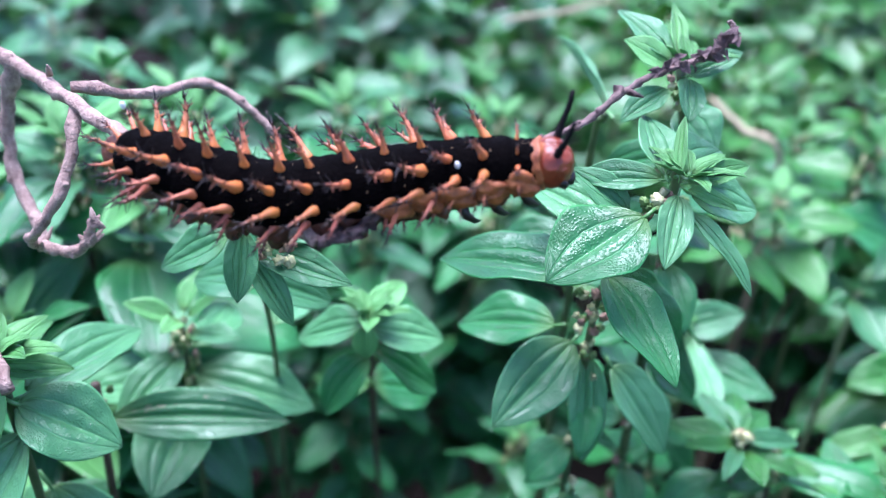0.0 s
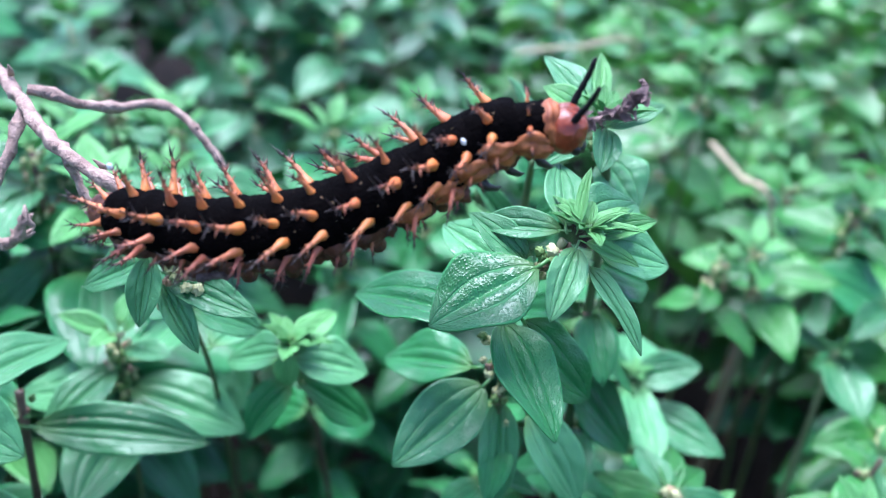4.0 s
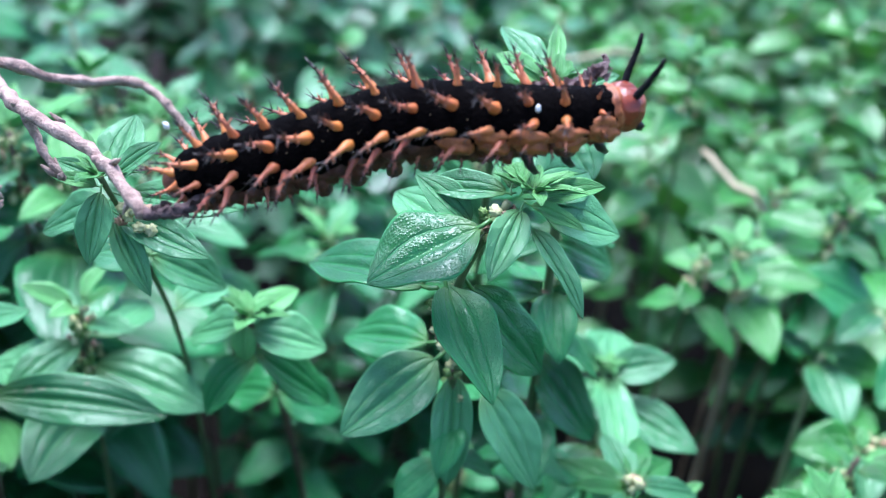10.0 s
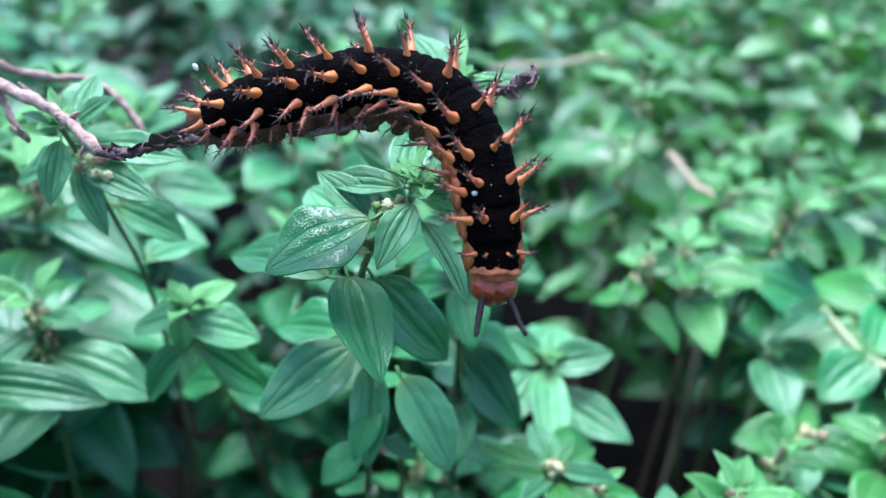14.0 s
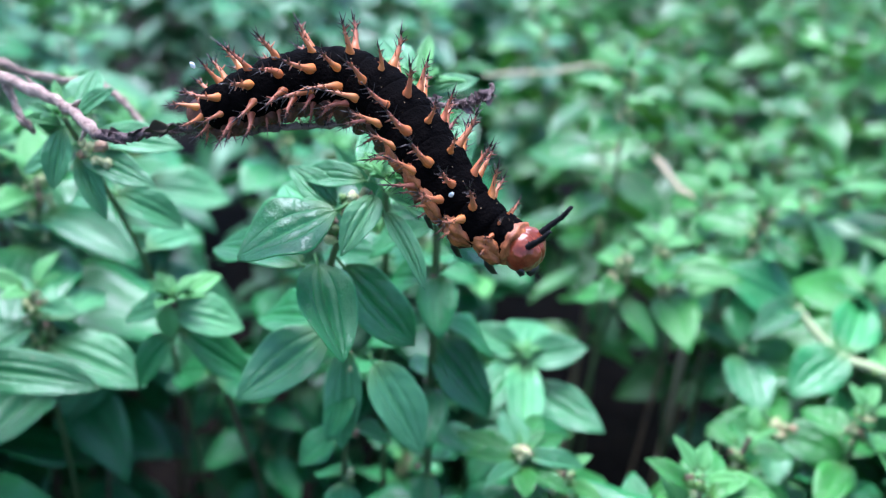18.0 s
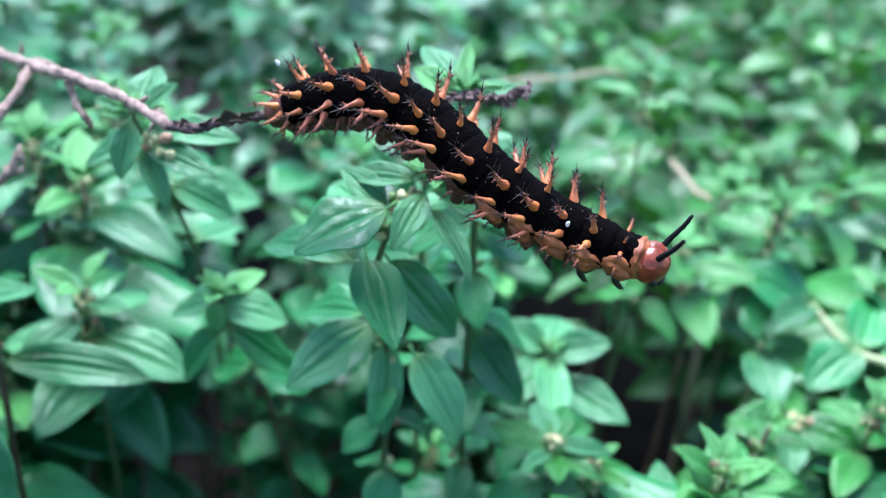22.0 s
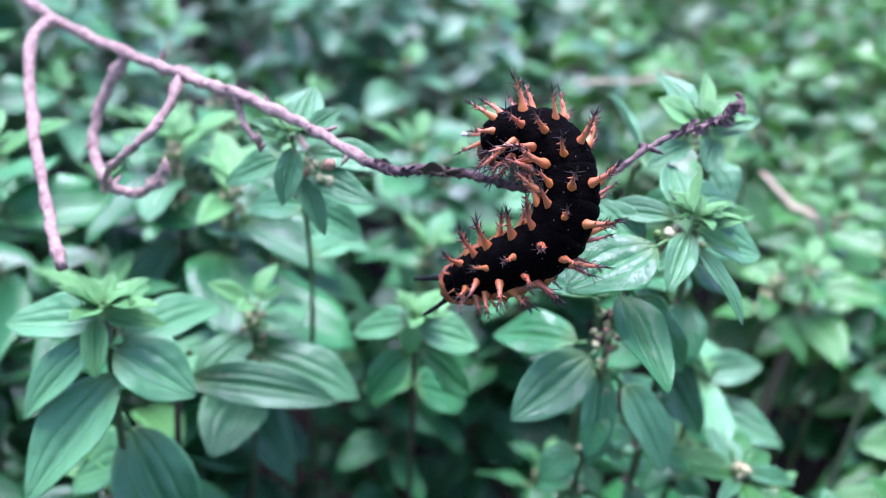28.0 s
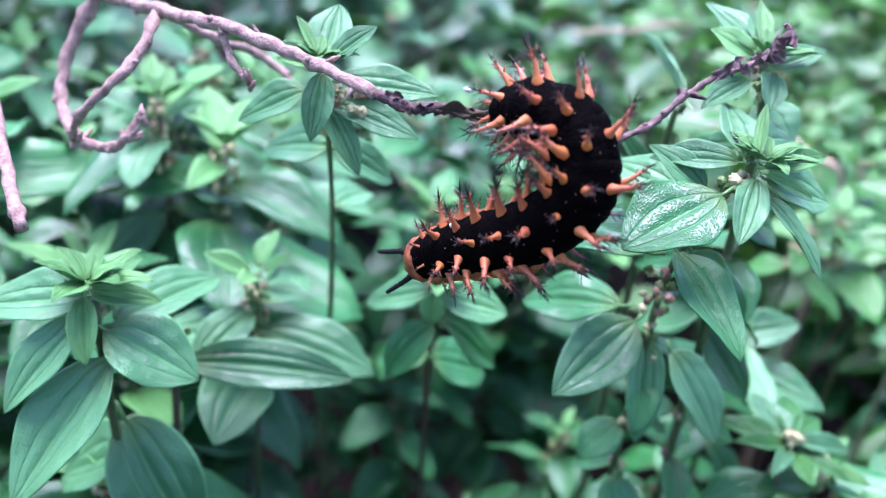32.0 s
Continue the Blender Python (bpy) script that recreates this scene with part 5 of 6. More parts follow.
def plant_field():
    protos = [(0.154 + 0.004 * i, 0.0158 + 0.0016 * (i % 4) + (0.003 if i > 5 else 0), 500 + i) for i in range(9)]
    made = {}
    rng = random.Random(77)
    # shoots whose places are known, then a jittered grid
    spots = [(0.059, 0.0930, 0.156), (0.066, 0.0860, 0.156), (0.093, 0.1050, 0.160), (0.100, 0.150, 0.165),
             (-0.052, 0.125, 0.188), (-0.045, 0.140, 0.190), (-0.050, 0.110, 0.170)]
    step = 0.0185
    for j in range(10):
        for i in range(26):
            x, y = -0.19 + step * (i + 0.5 * (j % 2)) + rng.uniform(-1, 1) * 0.006, 0.068 + step * j * 0.8 + rng.uniform(-1, 1) * 0.006
            if abs(x - 0.02) > 0.07 + 0.75 * (y + 0.03):
                continue
            z = canopy(x, y) + rng.uniform(-0.008, 0.007)
            if x < -0.03 and y > 0.10:
                z += 0.012
            if y < 0.10 and x < 0.036:
                z -= 0.022
            if -0.034 < x < 0.032 and y < 0.128:
                z = min(z, 0.098)
            elif -0.036 < x < 0.040 and y < 0.160:
                z = min(z, 0.128)
            # the dark hollow, and room round the known shoots
            if hollow(x, y) or math.hypot((x - 0.002) * 0.75, y - 0.080) < 0.0185:
                continue
            if x > 0.03 and noise.noise(Vector((x * 26, y * 26, 4))) < -0.22:
                continue
            if any(math.hypot(x - a, y - b) < 0.012 for a, b, _, _ in CROWNS):
                continue
            if any(math.hypot(x - a, y - b) < 0.011 for a, b, _ in spots[:7]):
                continue
            if math.hypot(x - 0.0235, y - 0.088) < 0.016 or math.hypot(x + 0.040, y - 0.076) < 0.015 or math.hypot(x + 0.005, y - 0.093) < 0.012 or math.hypot(x + 0.0235, y - 0.114) < 0.013 or math.hypot(x - 0.026, y - 0.102) < 0.011 or math.hypot(x - 0.044, y - 0.117) < 0.013 or math.hypot(x - 0.045, y - 0.090) < 0.012 or math.hypot(x - 0.088, y - 0.132) < 0.016:
                continue
            spots.append((x, y, z))
    count = 0
    for q, (x, y, z) in enumerate(spots):
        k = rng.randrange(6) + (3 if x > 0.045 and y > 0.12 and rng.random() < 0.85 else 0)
        ht, ln, seed = protos[k]
        m = Matrix.Translation((x, y, 0)) @ Euler((0, 0, rng.uniform(0, 6.28))).to_matrix().to_4x4() @ Matrix.Scale(z / ht, 4)
        if k not in made:
            made[k] = field_herb(ht, ln, seed, k >= 6)
            made[k].matrix_basis = m
        else:
            copy_thing(made[k], m).scale = (z / ht,) * 3
        count += 1
    for i, (x, y, z, ln) in enumerate(CROWNS):
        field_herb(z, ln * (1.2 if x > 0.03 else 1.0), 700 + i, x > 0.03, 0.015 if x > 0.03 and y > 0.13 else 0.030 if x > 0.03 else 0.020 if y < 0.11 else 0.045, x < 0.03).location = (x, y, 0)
    return spots


def far_field():
    """The rest of the thicket, with unseen shoots behind the camera, all in one mesh: too many shoots to count."""
    rng = random.Random(31)
    verts, faces, uvs, young = [], [], [], []
    base = [leaf_arrays(4, 6, 0.55, f, c, 0.12, 900 + i, relief=0.6) for i, (f, c) in enumerate(((0.3, 0.2), (0.2, 0.1), (0.36, 0.28)))]
    arr = [(np.array(p), fa, uv) for p, fa, uv in base]
    step = 0.0255
    # rows below and behind the camera are out of view, added to block low light
    for j in range(-24, 37):
        for i in range(57):
            x, y = -0.66 + step * (i + 0.5 * (j % 2)) + rng.uniform(-1, 1) * 0.008, 0.02 + step * j * 0.85 + rng.uniform(-1, 1) * 0.008
            if math.hypot(x - 0.01, y - 0.12) > 0.60 + 0.09 * noise.noise(Vector((x * 5, y * 5, 3))) + rng.uniform(-0.02, 0.02):
                continue
            if hollow(x, y) or noise.noise(Vector((x * 13, y * 13, 9))) < -0.38:
                continue
            inner = y < 0.068 + 0.0185 * 0.8 * 9.5 and abs(x - 0.02) < 0.07 + 0.75 * (y + 0.03)
            if inner or y > -0.02 and y < 0.055 and abs(x - 0.01) < 0.10 and rng.random() < 0.35:
                continue
            z = canopy(x, y) + rng.uniform(-0.012, 0.014) - (0.012 if abs(y) < 0.07 and abs(x) < 0.1 else 0)
            if y < -0.05:
                z += 0.04 * min(1.0, -4 * (y + 0.05))
            # shoots to the right and further back get the yellower green leaves
            yellower = x > 0.035 + 0.02 * noise.noise(Vector((x * 9, y * 9, 7))) and y > 0.13
            line, leaves, buds = herb_plan(z, 0.0185 if yellower else 0.0195, 3000 + 56 * j + i)
            turn = Euler((0, 0, rng.uniform(0, 6.28))).to_matrix().to_4x4()
            put = Matrix.Translation((x, y, 0)) @ turn
            for q, (b, t, w, n, yg) in enumerate(leaves):
                p, fa, uv = arr[q % 3]
                m = np.array(put @ leaf_pose(b, t, n, w, 0.55))
                k = len(verts)
                verts.extend((p @ m[:3, :3].T + m[:3, 3]).tolist())
                faces.extend([tuple(v + k for v in f) for f in fa])
                uvs.extend(uv)
                young.extend([2 if yellower else 1 if yg else 0] * len(fa))
            if y < 0.12:
                continue
            for c in buds:
                c = put @ c
                for q in range(4):
                    o, r = c + Vector((rng.uniform(-1, 1), rng.uniform(-1, 1), rng.uniform(-1, 1))) * 0.0014, rng.uniform(0.0004, 0.0009)
                    k = len(verts)
                    verts.extend(tuple(o + Vector(d) * r) for d in ((1, 0, 0), (0, 1, 0), (-1, 0, 0), (0, -1, 0), (0, 0, 1.3), (0, 0, -1.3)))
                    faces.extend(tuple(v + k for v in f) for f in ((0, 1, 4), (1, 2, 4), (2, 3, 4), (3, 0, 4), (1, 0, 5), (2, 1, 5), (3, 2, 5), (0, 3, 5)))
                    uvs.extend([(0.5, 0.5)] * 6)
                    young.extend([3 if q % 3 else 4] * 8)
    me = bpy.data.meshes.new("thicket")
    me.from_pydata(verts, [], faces)
    layer = me.uv_layers.new(name="UVMap")
    idx = np.empty(len(me.loops), dtype=np.int32)
    me.loops.foreach_get("vertex_index", idx)
    layer.data.foreach_set("uv", np.array(uvs, dtype=np.float32)[idx].ravel())
    me.materials.append(M_LEAF_FAR)
    me.materials.append(M_LEAF_FAR_YOUNG)
    me.materials.append(M_LEAF_FAR_BRIGHT)
    me.materials.append(M_BUD_CREAM)
    me.materials.append(M_BUD_PINK)
    me.polygons.foreach_set("material_index", np.array(young, dtype=np.int32))
    me.polygons.foreach_set("use_smooth", np.ones(len(faces), dtype=bool))
    me.update()
    tagged(new("thicket", me), "dense thicket of the same green herbs further off, and unseen behind the camera", "herbs", kind="stuff")


plant_field()
far_field()


# ---- what moves ----
BENDS = []


def bend(t, *line):
    """The caterpillar's midline at t seconds, from tail to head, in millimetres."""
    BENDS.append((t, [Vector(p) * 0.001 for p in line]))


def along(line, s):
    """Place and direction at s (0 tail, 1 head) on a smooth midline."""
    p = [2 * line[0] - line[1]] + line + [2 * line[-1] - line[-2]]
    x = min(max(s, 0.0), 0.9999) * (len(line) - 1)
    k = int(x)
    u = x - k
    a, b, c, d = p[k:k + 4]
    place = 0.5 * (2 * b + (c - a) * u + (2 * a - 5 * b + 4 * c - d) * u * u + (3 * b - a - 3 * c + d) * u ** 3)
    way = 0.5 * ((c - a) + 2 * (2 * a - 5 * b + 4 * c - d) * u + 3 * (3 * b - a - 3 * c + d) * u * u)
    return place, way.normalized()


def ring_pose(line, s, t):
    """Pose of a ring; once the animal hangs in its curl, its back is turned outward."""
    place, way = along(line, s)
    k = min(max((t - 23.2) / 1.6, 0.0), 1.0)
    x = way.cross(Vector((0, -0.22, 0.97)).lerp(Vector((0, -0.80, 0.60)), k)).normalized()
    z = x.cross(way)
    return Matrix.Translation(place - 0.0004 * z - Vector(TWIG_CENTRE)) @ Matrix((x, way, z)).transposed().to_4x4()


NODS = ((0, 5), (5, 20), (7, 25), (9, 5), (11, 5), (12, 10), (13, 30), (15, 25), (17.5, 5), (22.8, 5), (24, 0), (25, 0), (28, 60), (32, 70))


def nod(t):
    """How far the head is bowed, turning its horns forward."""
    for (t0, a), (t1, b) in zip(NODS, NODS[1:]):
        if t <= t1:
            return Matrix.Rotation(-radians(a + (b - a) * (t - t0) / (t1 - t0)), 4, 'X')
    return Matrix.Rotation(-radians(NODS[-1][1]), 4, 'X')


def motions():
    bend(0.0, (-27.4, 72.6, 215.3), (-22.7, 69.3, 216.1), (-17.4, 67.6, 215.1), (-11.7, 66.9, 214.4), (-6.1, 67.2, 215.3), (-0.5, 67.5, 216.4), (5.1, 66.9, 217.7), (10.6, 66.2, 218.8))
    bend(0.5, (-26.9, 72.4, 214.7), (-22.4, 69.2, 215.3), (-17.3, 67.6, 214.7), (-11.8, 67.2, 214.5), (-6.3, 67.4, 215.4), (-0.9, 67.7, 216.5), (4.4, 67.0, 217.8), (9.5, 66.6, 219.4))
    bend(1.0, (-26.0, 73.0, 216.7), (-21.2, 69.8, 217.2), (-15.8, 68.1, 216.4), (-10.0, 67.7, 215.9), (-4.2, 67.7, 216.2), (1.5, 66.9, 217.1), (6.9, 64.9, 216.6), (10.3, 61.2, 213.8))
    bend(1.5, (-24.3, 71.9, 215.5), (-20.0, 68.7, 215.8), (-15.0, 67.0, 215.0), (-9.7, 66.7, 214.5), (-4.3, 66.9, 215.0), (1.1, 66.5, 215.8), (6.3, 65.6, 216.6), (11.2, 63.7, 217.9))
    bend(2.0, (-23.0, 70.5, 214.1), (-18.1, 67.6, 214.8), (-12.8, 66.1, 214.1), (-7.1, 66.0, 213.8), (-1.7, 66.8, 215.3), (3.6, 67.9, 217.3), (8.3, 68.5, 220.3), (12.3, 69.5, 224.1))
    bend(2.5, (-22.7, 71.3, 215.2), (-18.0, 68.2, 216.0), (-12.6, 66.7, 215.0), (-7.0, 66.6, 214.8), (-1.5, 67.3, 216.3), (3.4, 68.7, 218.8), (8.3, 69.3, 221.7), (13.3, 69.5, 224.2))
    bend(4.5, (-15.6, 69.2, 213.6), (-10.3, 66.4, 214.7), (-4.3, 66.0, 214.6), (1.5, 67.1, 216.2), (6.9, 68.5, 218.6), (12.1, 70.2, 221.4), (17.3, 71.0, 224.4), (23.2, 70.7, 225.4))
    bend(5.0, (-12.8, 69.3, 213.6), (-7.9, 66.5, 215.0), (-2.3, 66.4, 215.3), (2.8, 67.8, 217.4), (7.7, 69.3, 219.9), (12.2, 70.2, 223.3), (17.6, 69.8, 224.9), (21.8, 67.0, 222.5))
    bend(5.5, (-11.5, 68.7, 212.6), (-6.6, 66.6, 215.0), (-1.2, 67.3, 216.7), (3.7, 68.9, 219.3), (8.7, 70.4, 221.8), (13.9, 71.9, 224.1), (19.5, 71.4, 224.9), (24.5, 69.5, 223.1))
    bend(6.0, (-11.3, 68.6, 212.4), (-6.4, 66.5, 215.3), (-0.9, 67.7, 217.4), (4.3, 69.3, 220.0), (9.4, 71.0, 222.8), (14.8, 71.5, 225.3), (20.6, 70.3, 225.3), (23.7, 66.1, 222.6))
    bend(6.5, (-11.1, 68.7, 212.7), (-5.9, 66.7, 215.6), (-0.1, 67.8, 217.5), (5.4, 69.3, 220.0), (10.9, 70.9, 222.7), (16.8, 70.3, 224.0), (20.0, 65.7, 222.0), (20.0, 60.6, 218.4))
    bend(7.0, (-11.1, 68.3, 211.9), (-5.7, 66.0, 214.7), (-0.1, 67.6, 217.2), (5.6, 69.2, 219.7), (11.3, 70.6, 222.3), (17.3, 69.4, 222.8), (21.3, 65.3, 220.0), (24.3, 61.4, 215.9))
    bend(7.5, (-10.1, 68.2, 211.9), (-4.9, 66.2, 214.9), (0.6, 67.6, 217.3), (6.5, 68.9, 219.3), (12.5, 70.1, 221.0), (18.2, 68.8, 221.6), (21.4, 64.0, 219.1), (24.0, 60.0, 215.0))
    bend(8.0, (-9.1, 67.8, 211.4), (-4.1, 66.0, 214.2), (1.3, 67.0, 216.4), (6.7, 68.6, 218.6), (12.2, 69.1, 221.0), (16.9, 66.2, 220.3), (17.4, 61.9, 216.3), (14.2, 58.3, 212.6))
    bend(8.5, (-10.6, 68.0, 211.6), (-5.3, 66.0, 214.5), (0.4, 67.3, 216.7), (6.2, 68.7, 218.9), (12.1, 68.8, 220.8), (16.4, 65.2, 218.3), (18.4, 61.6, 213.5), (21.4, 57.8, 209.4))
    bend(9.0, (-10.3, 68.1, 211.7), (-5.5, 66.3, 214.6), (-0.2, 67.3, 216.7), (5.5, 68.3, 218.1), (11.1, 68.1, 219.7), (16.5, 66.1, 219.8), (21.6, 63.8, 217.8), (27.3, 63.1, 216.7))
    bend(9.5, (-10.6, 68.1, 211.6), (-5.6, 66.2, 214.3), (-0.1, 67.2, 216.5), (5.6, 68.5, 218.4), (11.4, 69.4, 219.6), (17.3, 69.3, 221.0), (23.2, 70.2, 222.4), (28.5, 72.4, 224.1))
    bend(10.0, (-5.9, 69.0, 212.8), (-1.2, 66.9, 215.7), (4.3, 67.9, 217.5), (9.7, 69.2, 219.5), (15.3, 70.2, 221.2), (21.1, 69.9, 221.9), (27.0, 70.4, 222.4), (32.5, 72.2, 223.4))
    bend(10.5, (-4.8, 69.3, 213.6), (-0.2, 67.8, 216.9), (5.0, 68.8, 219.2), (10.3, 70.2, 221.2), (16.1, 70.6, 221.7), (21.9, 70.2, 222.2), (27.8, 70.6, 222.5), (33.6, 71.2, 223.0))
    bend(11.0, (-4.4, 69.7, 214.5), (0.5, 68.3, 218.3), (6.0, 69.8, 220.8), (11.9, 71.1, 222.6), (17.9, 72.2, 224.2), (24.0, 71.1, 223.1), (29.7, 69.5, 221.0), (34.5, 67.6, 217.3))
    bend(11.5, (-3.6, 70.0, 215.2), (1.6, 68.2, 218.2), (7.2, 69.6, 220.3), (13.0, 71.0, 222.2), (18.9, 72.2, 223.8), (25.1, 71.2, 223.4), (30.0, 68.7, 220.7), (31.1, 64.8, 216.1))
    bend(12.0, (-2.4, 69.8, 214.7), (3.2, 68.0, 217.8), (9.1, 69.6, 220.0), (15.2, 71.2, 222.1), (21.7, 71.9, 223.3), (27.9, 70.5, 222.5), (32.8, 68.4, 218.6), (34.0, 64.6, 213.5))
    bend(12.5, (2.0, 71.0, 216.3), (7.2, 69.1, 219.2), (13.1, 70.4, 221.0), (18.9, 71.9, 222.7), (25.1, 72.1, 222.9), (30.4, 69.9, 220.5), (33.5, 67.3, 215.9), (33.3, 63.5, 211.0))
    bend(13.0, (4.8, 72.5, 218.7), (10.0, 70.5, 221.3), (15.7, 71.7, 222.8), (21.7, 72.7, 223.7), (27.7, 72.6, 223.0), (32.5, 70.2, 220.1), (34.3, 67.1, 215.2), (33.9, 64.2, 209.8))
    bend(13.5, (3.8, 72.1, 218.0), (9.3, 70.1, 220.8), (15.4, 71.3, 222.3), (21.5, 72.6, 224.0), (27.8, 72.5, 223.4), (32.6, 69.9, 220.1), (34.4, 66.6, 214.9), (34.3, 63.6, 209.2))
    bend(14.0, (4.1, 72.3, 218.4), (9.5, 70.3, 221.1), (15.4, 71.6, 223.0), (21.5, 72.8, 224.4), (27.5, 71.7, 223.8), (31.8, 68.7, 220.0), (33.8, 65.6, 214.9), (34.7, 62.8, 209.3))
    bend(14.5, (4.1, 72.3, 218.4), (9.4, 70.7, 221.4), (15.3, 71.9, 223.5), (21.4, 72.8, 224.4), (27.2, 71.0, 223.0), (30.6, 67.3, 219.2), (31.9, 64.1, 213.9), (32.1, 61.1, 208.3))
    bend(15.0, (4.2, 72.0, 217.8), (9.6, 70.3, 220.7), (15.5, 71.5, 222.6), (21.7, 71.9, 224.1), (27.1, 69.8, 222.2), (28.9, 65.5, 218.0), (28.9, 62.1, 212.5), (28.9, 59.1, 206.9))
    bend(15.5, (4.4, 72.0, 217.8), (9.7, 70.3, 220.7), (15.5, 71.6, 222.9), (21.6, 71.9, 224.5), (27.2, 70.1, 222.6), (30.3, 66.1, 218.6), (33.8, 63.0, 214.3), (39.6, 61.5, 213.6))
    bend(17.5, (6.1, 72.2, 218.0), (11.8, 70.6, 221.0), (17.9, 72.1, 223.3), (24.4, 72.0, 224.0), (29.5, 69.5, 220.6), (33.4, 66.5, 216.1), (38.3, 63.9, 212.6), (44.6, 64.3, 213.0))
    bend(18.0, (6.4, 72.6, 218.6), (11.7, 71.0, 221.5), (17.2, 72.4, 223.8), (23.3, 72.4, 224.6), (28.6, 69.8, 222.5), (32.7, 66.3, 219.3), (36.9, 63.6, 215.6), (42.3, 61.4, 213.7))
    bend(18.5, (6.9, 72.1, 217.5), (12.5, 70.9, 220.9), (18.7, 72.1, 222.8), (25.2, 71.5, 222.1), (30.6, 68.8, 219.5), (36.1, 65.8, 217.3), (42.6, 65.2, 217.5), (48.4, 66.0, 220.6))
    bend(19.0, (7.6, 72.5, 218.2), (12.5, 71.1, 221.5), (18.1, 71.6, 223.8), (24.1, 70.9, 223.2), (28.9, 67.9, 220.8), (32.4, 64.2, 217.5), (34.8, 59.2, 214.9), (36.0, 53.6, 212.8))
    bend(19.5, (7.5, 72.5, 218.2), (12.7, 70.9, 221.1), (18.5, 71.5, 223.0), (24.6, 70.7, 223.2), (29.2, 67.0, 221.8), (31.8, 61.9, 219.5), (32.2, 56.0, 217.9), (32.8, 49.9, 217.8))
    bend(20.0, (6.4, 72.1, 217.6), (12.5, 70.8, 221.6), (19.7, 71.1, 223.4), (26.4, 68.5, 222.9), (29.1, 63.3, 218.8), (24.8, 58.5, 215.7), (17.6, 56.9, 215.5), (10.2, 56.4, 215.8))
    bend(20.5, (6.2, 72.8, 219.1), (11.7, 71.4, 222.0), (17.9, 71.4, 223.2), (24.1, 70.0, 222.9), (27.8, 65.9, 220.1), (29.3, 60.2, 217.5), (30.1, 54.2, 215.7), (30.9, 47.9, 214.8))
    bend(21.0, (6.9, 72.5, 218.3), (12.7, 70.9, 222.1), (19.6, 71.2, 223.8), (25.6, 68.1, 222.7), (27.3, 62.3, 219.7), (22.0, 58.2, 218.1), (15.4, 55.9, 219.4), (8.4, 54.2, 219.8))
    bend(21.5, (6.0, 72.5, 218.5), (10.8, 70.9, 221.5), (16.3, 71.1, 223.4), (21.5, 69.0, 223.1), (23.7, 64.6, 219.8), (24.5, 59.8, 216.6), (24.6, 54.9, 213.3), (24.1, 49.9, 210.2))
    bend(22.0, (7.6, 72.9, 219.0), (13.5, 71.4, 222.2), (20.1, 71.4, 223.4), (26.4, 70.0, 221.4), (31.8, 67.0, 218.5), (37.6, 65.0, 215.6), (43.9, 63.3, 213.6), (50.4, 61.8, 212.5))
    bend(22.5, (8.0, 72.8, 218.8), (14.2, 71.7, 222.2), (21.2, 71.7, 223.4), (27.3, 69.1, 220.8), (31.5, 65.9, 216.1), (33.6, 62.0, 210.3), (34.7, 58.1, 204.5), (35.1, 54.9, 198.0))
    bend(23.0, (7.5, 72.3, 217.9), (12.8, 70.7, 221.5), (19.0, 71.0, 223.4), (24.7, 68.4, 222.1), (27.9, 64.2, 218.4), (28.7, 59.3, 214.1), (24.5, 56.6, 210.1), (18.1, 55.6, 209.3))
    bend(23.5, (7.1, 72.8, 218.9), (12.6, 71.4, 222.8), (19.0, 72.4, 224.4), (24.6, 68.7, 223.3), (25.4, 63.2, 220.4), (19.4, 61.2, 219.5), (12.7, 62.1, 220.4), (6.5, 63.0, 223.4))
    bend(24.0, (4.9, 71.9, 217.6), (10.0, 70.6, 221.7), (16.2, 71.0, 223.9), (21.6, 68.0, 222.2), (21.6, 63.8, 217.7), (16.3, 61.4, 214.6), (10.1, 60.4, 212.3), (3.7, 59.3, 210.9))
    bend(24.5, (4.9, 72.4, 218.5), (9.4, 70.8, 221.7), (14.9, 70.6, 223.3), (18.9, 67.3, 221.5), (17.9, 63.9, 217.4), (14.6, 62.0, 213.1), (10.9, 62.3, 208.7), (6.5, 63.6, 205.2))
    bend(25.0, (4.2, 72.2, 218.2), (8.1, 70.5, 222.0), (13.4, 70.4, 223.3), (17.2, 67.1, 221.1), (16.4, 63.5, 217.2), (12.3, 62.0, 213.6), (8.7, 62.2, 209.2), (7.1, 63.0, 203.9))
    bend(25.5, (2.4, 71.6, 217.3), (6.3, 70.1, 220.9), (11.5, 70.0, 222.6), (15.4, 66.9, 220.8), (15.2, 63.2, 217.0), (10.9, 61.9, 213.8), (6.5, 62.8, 210.7), (2.1, 64.6, 207.8))
    bend(26.0, (2.7, 71.6, 217.3), (6.1, 69.8, 221.7), (11.9, 69.4, 222.7), (16.3, 66.2, 221.2), (14.5, 63.0, 216.8), (9.8, 62.1, 213.4), (5.5, 63.7, 209.7), (2.7, 66.3, 205.1))
    bend(26.5, (2.6, 71.7, 217.5), (5.9, 70.2, 221.9), (11.3, 69.7, 223.1), (14.6, 65.8, 220.7), (12.5, 62.8, 216.7), (7.4, 62.8, 214.1), (3.2, 64.6, 210.5), (-0.2, 66.9, 206.5))
    bend(28.5, (1.1, 71.7, 217.3), (2.7, 68.7, 221.4), (6.7, 65.8, 221.1), (9.0, 62.7, 217.4), (7.6, 61.3, 212.7), (4.0, 62.7, 209.0), (1.2, 65.8, 205.7), (-1.5, 68.8, 202.2))
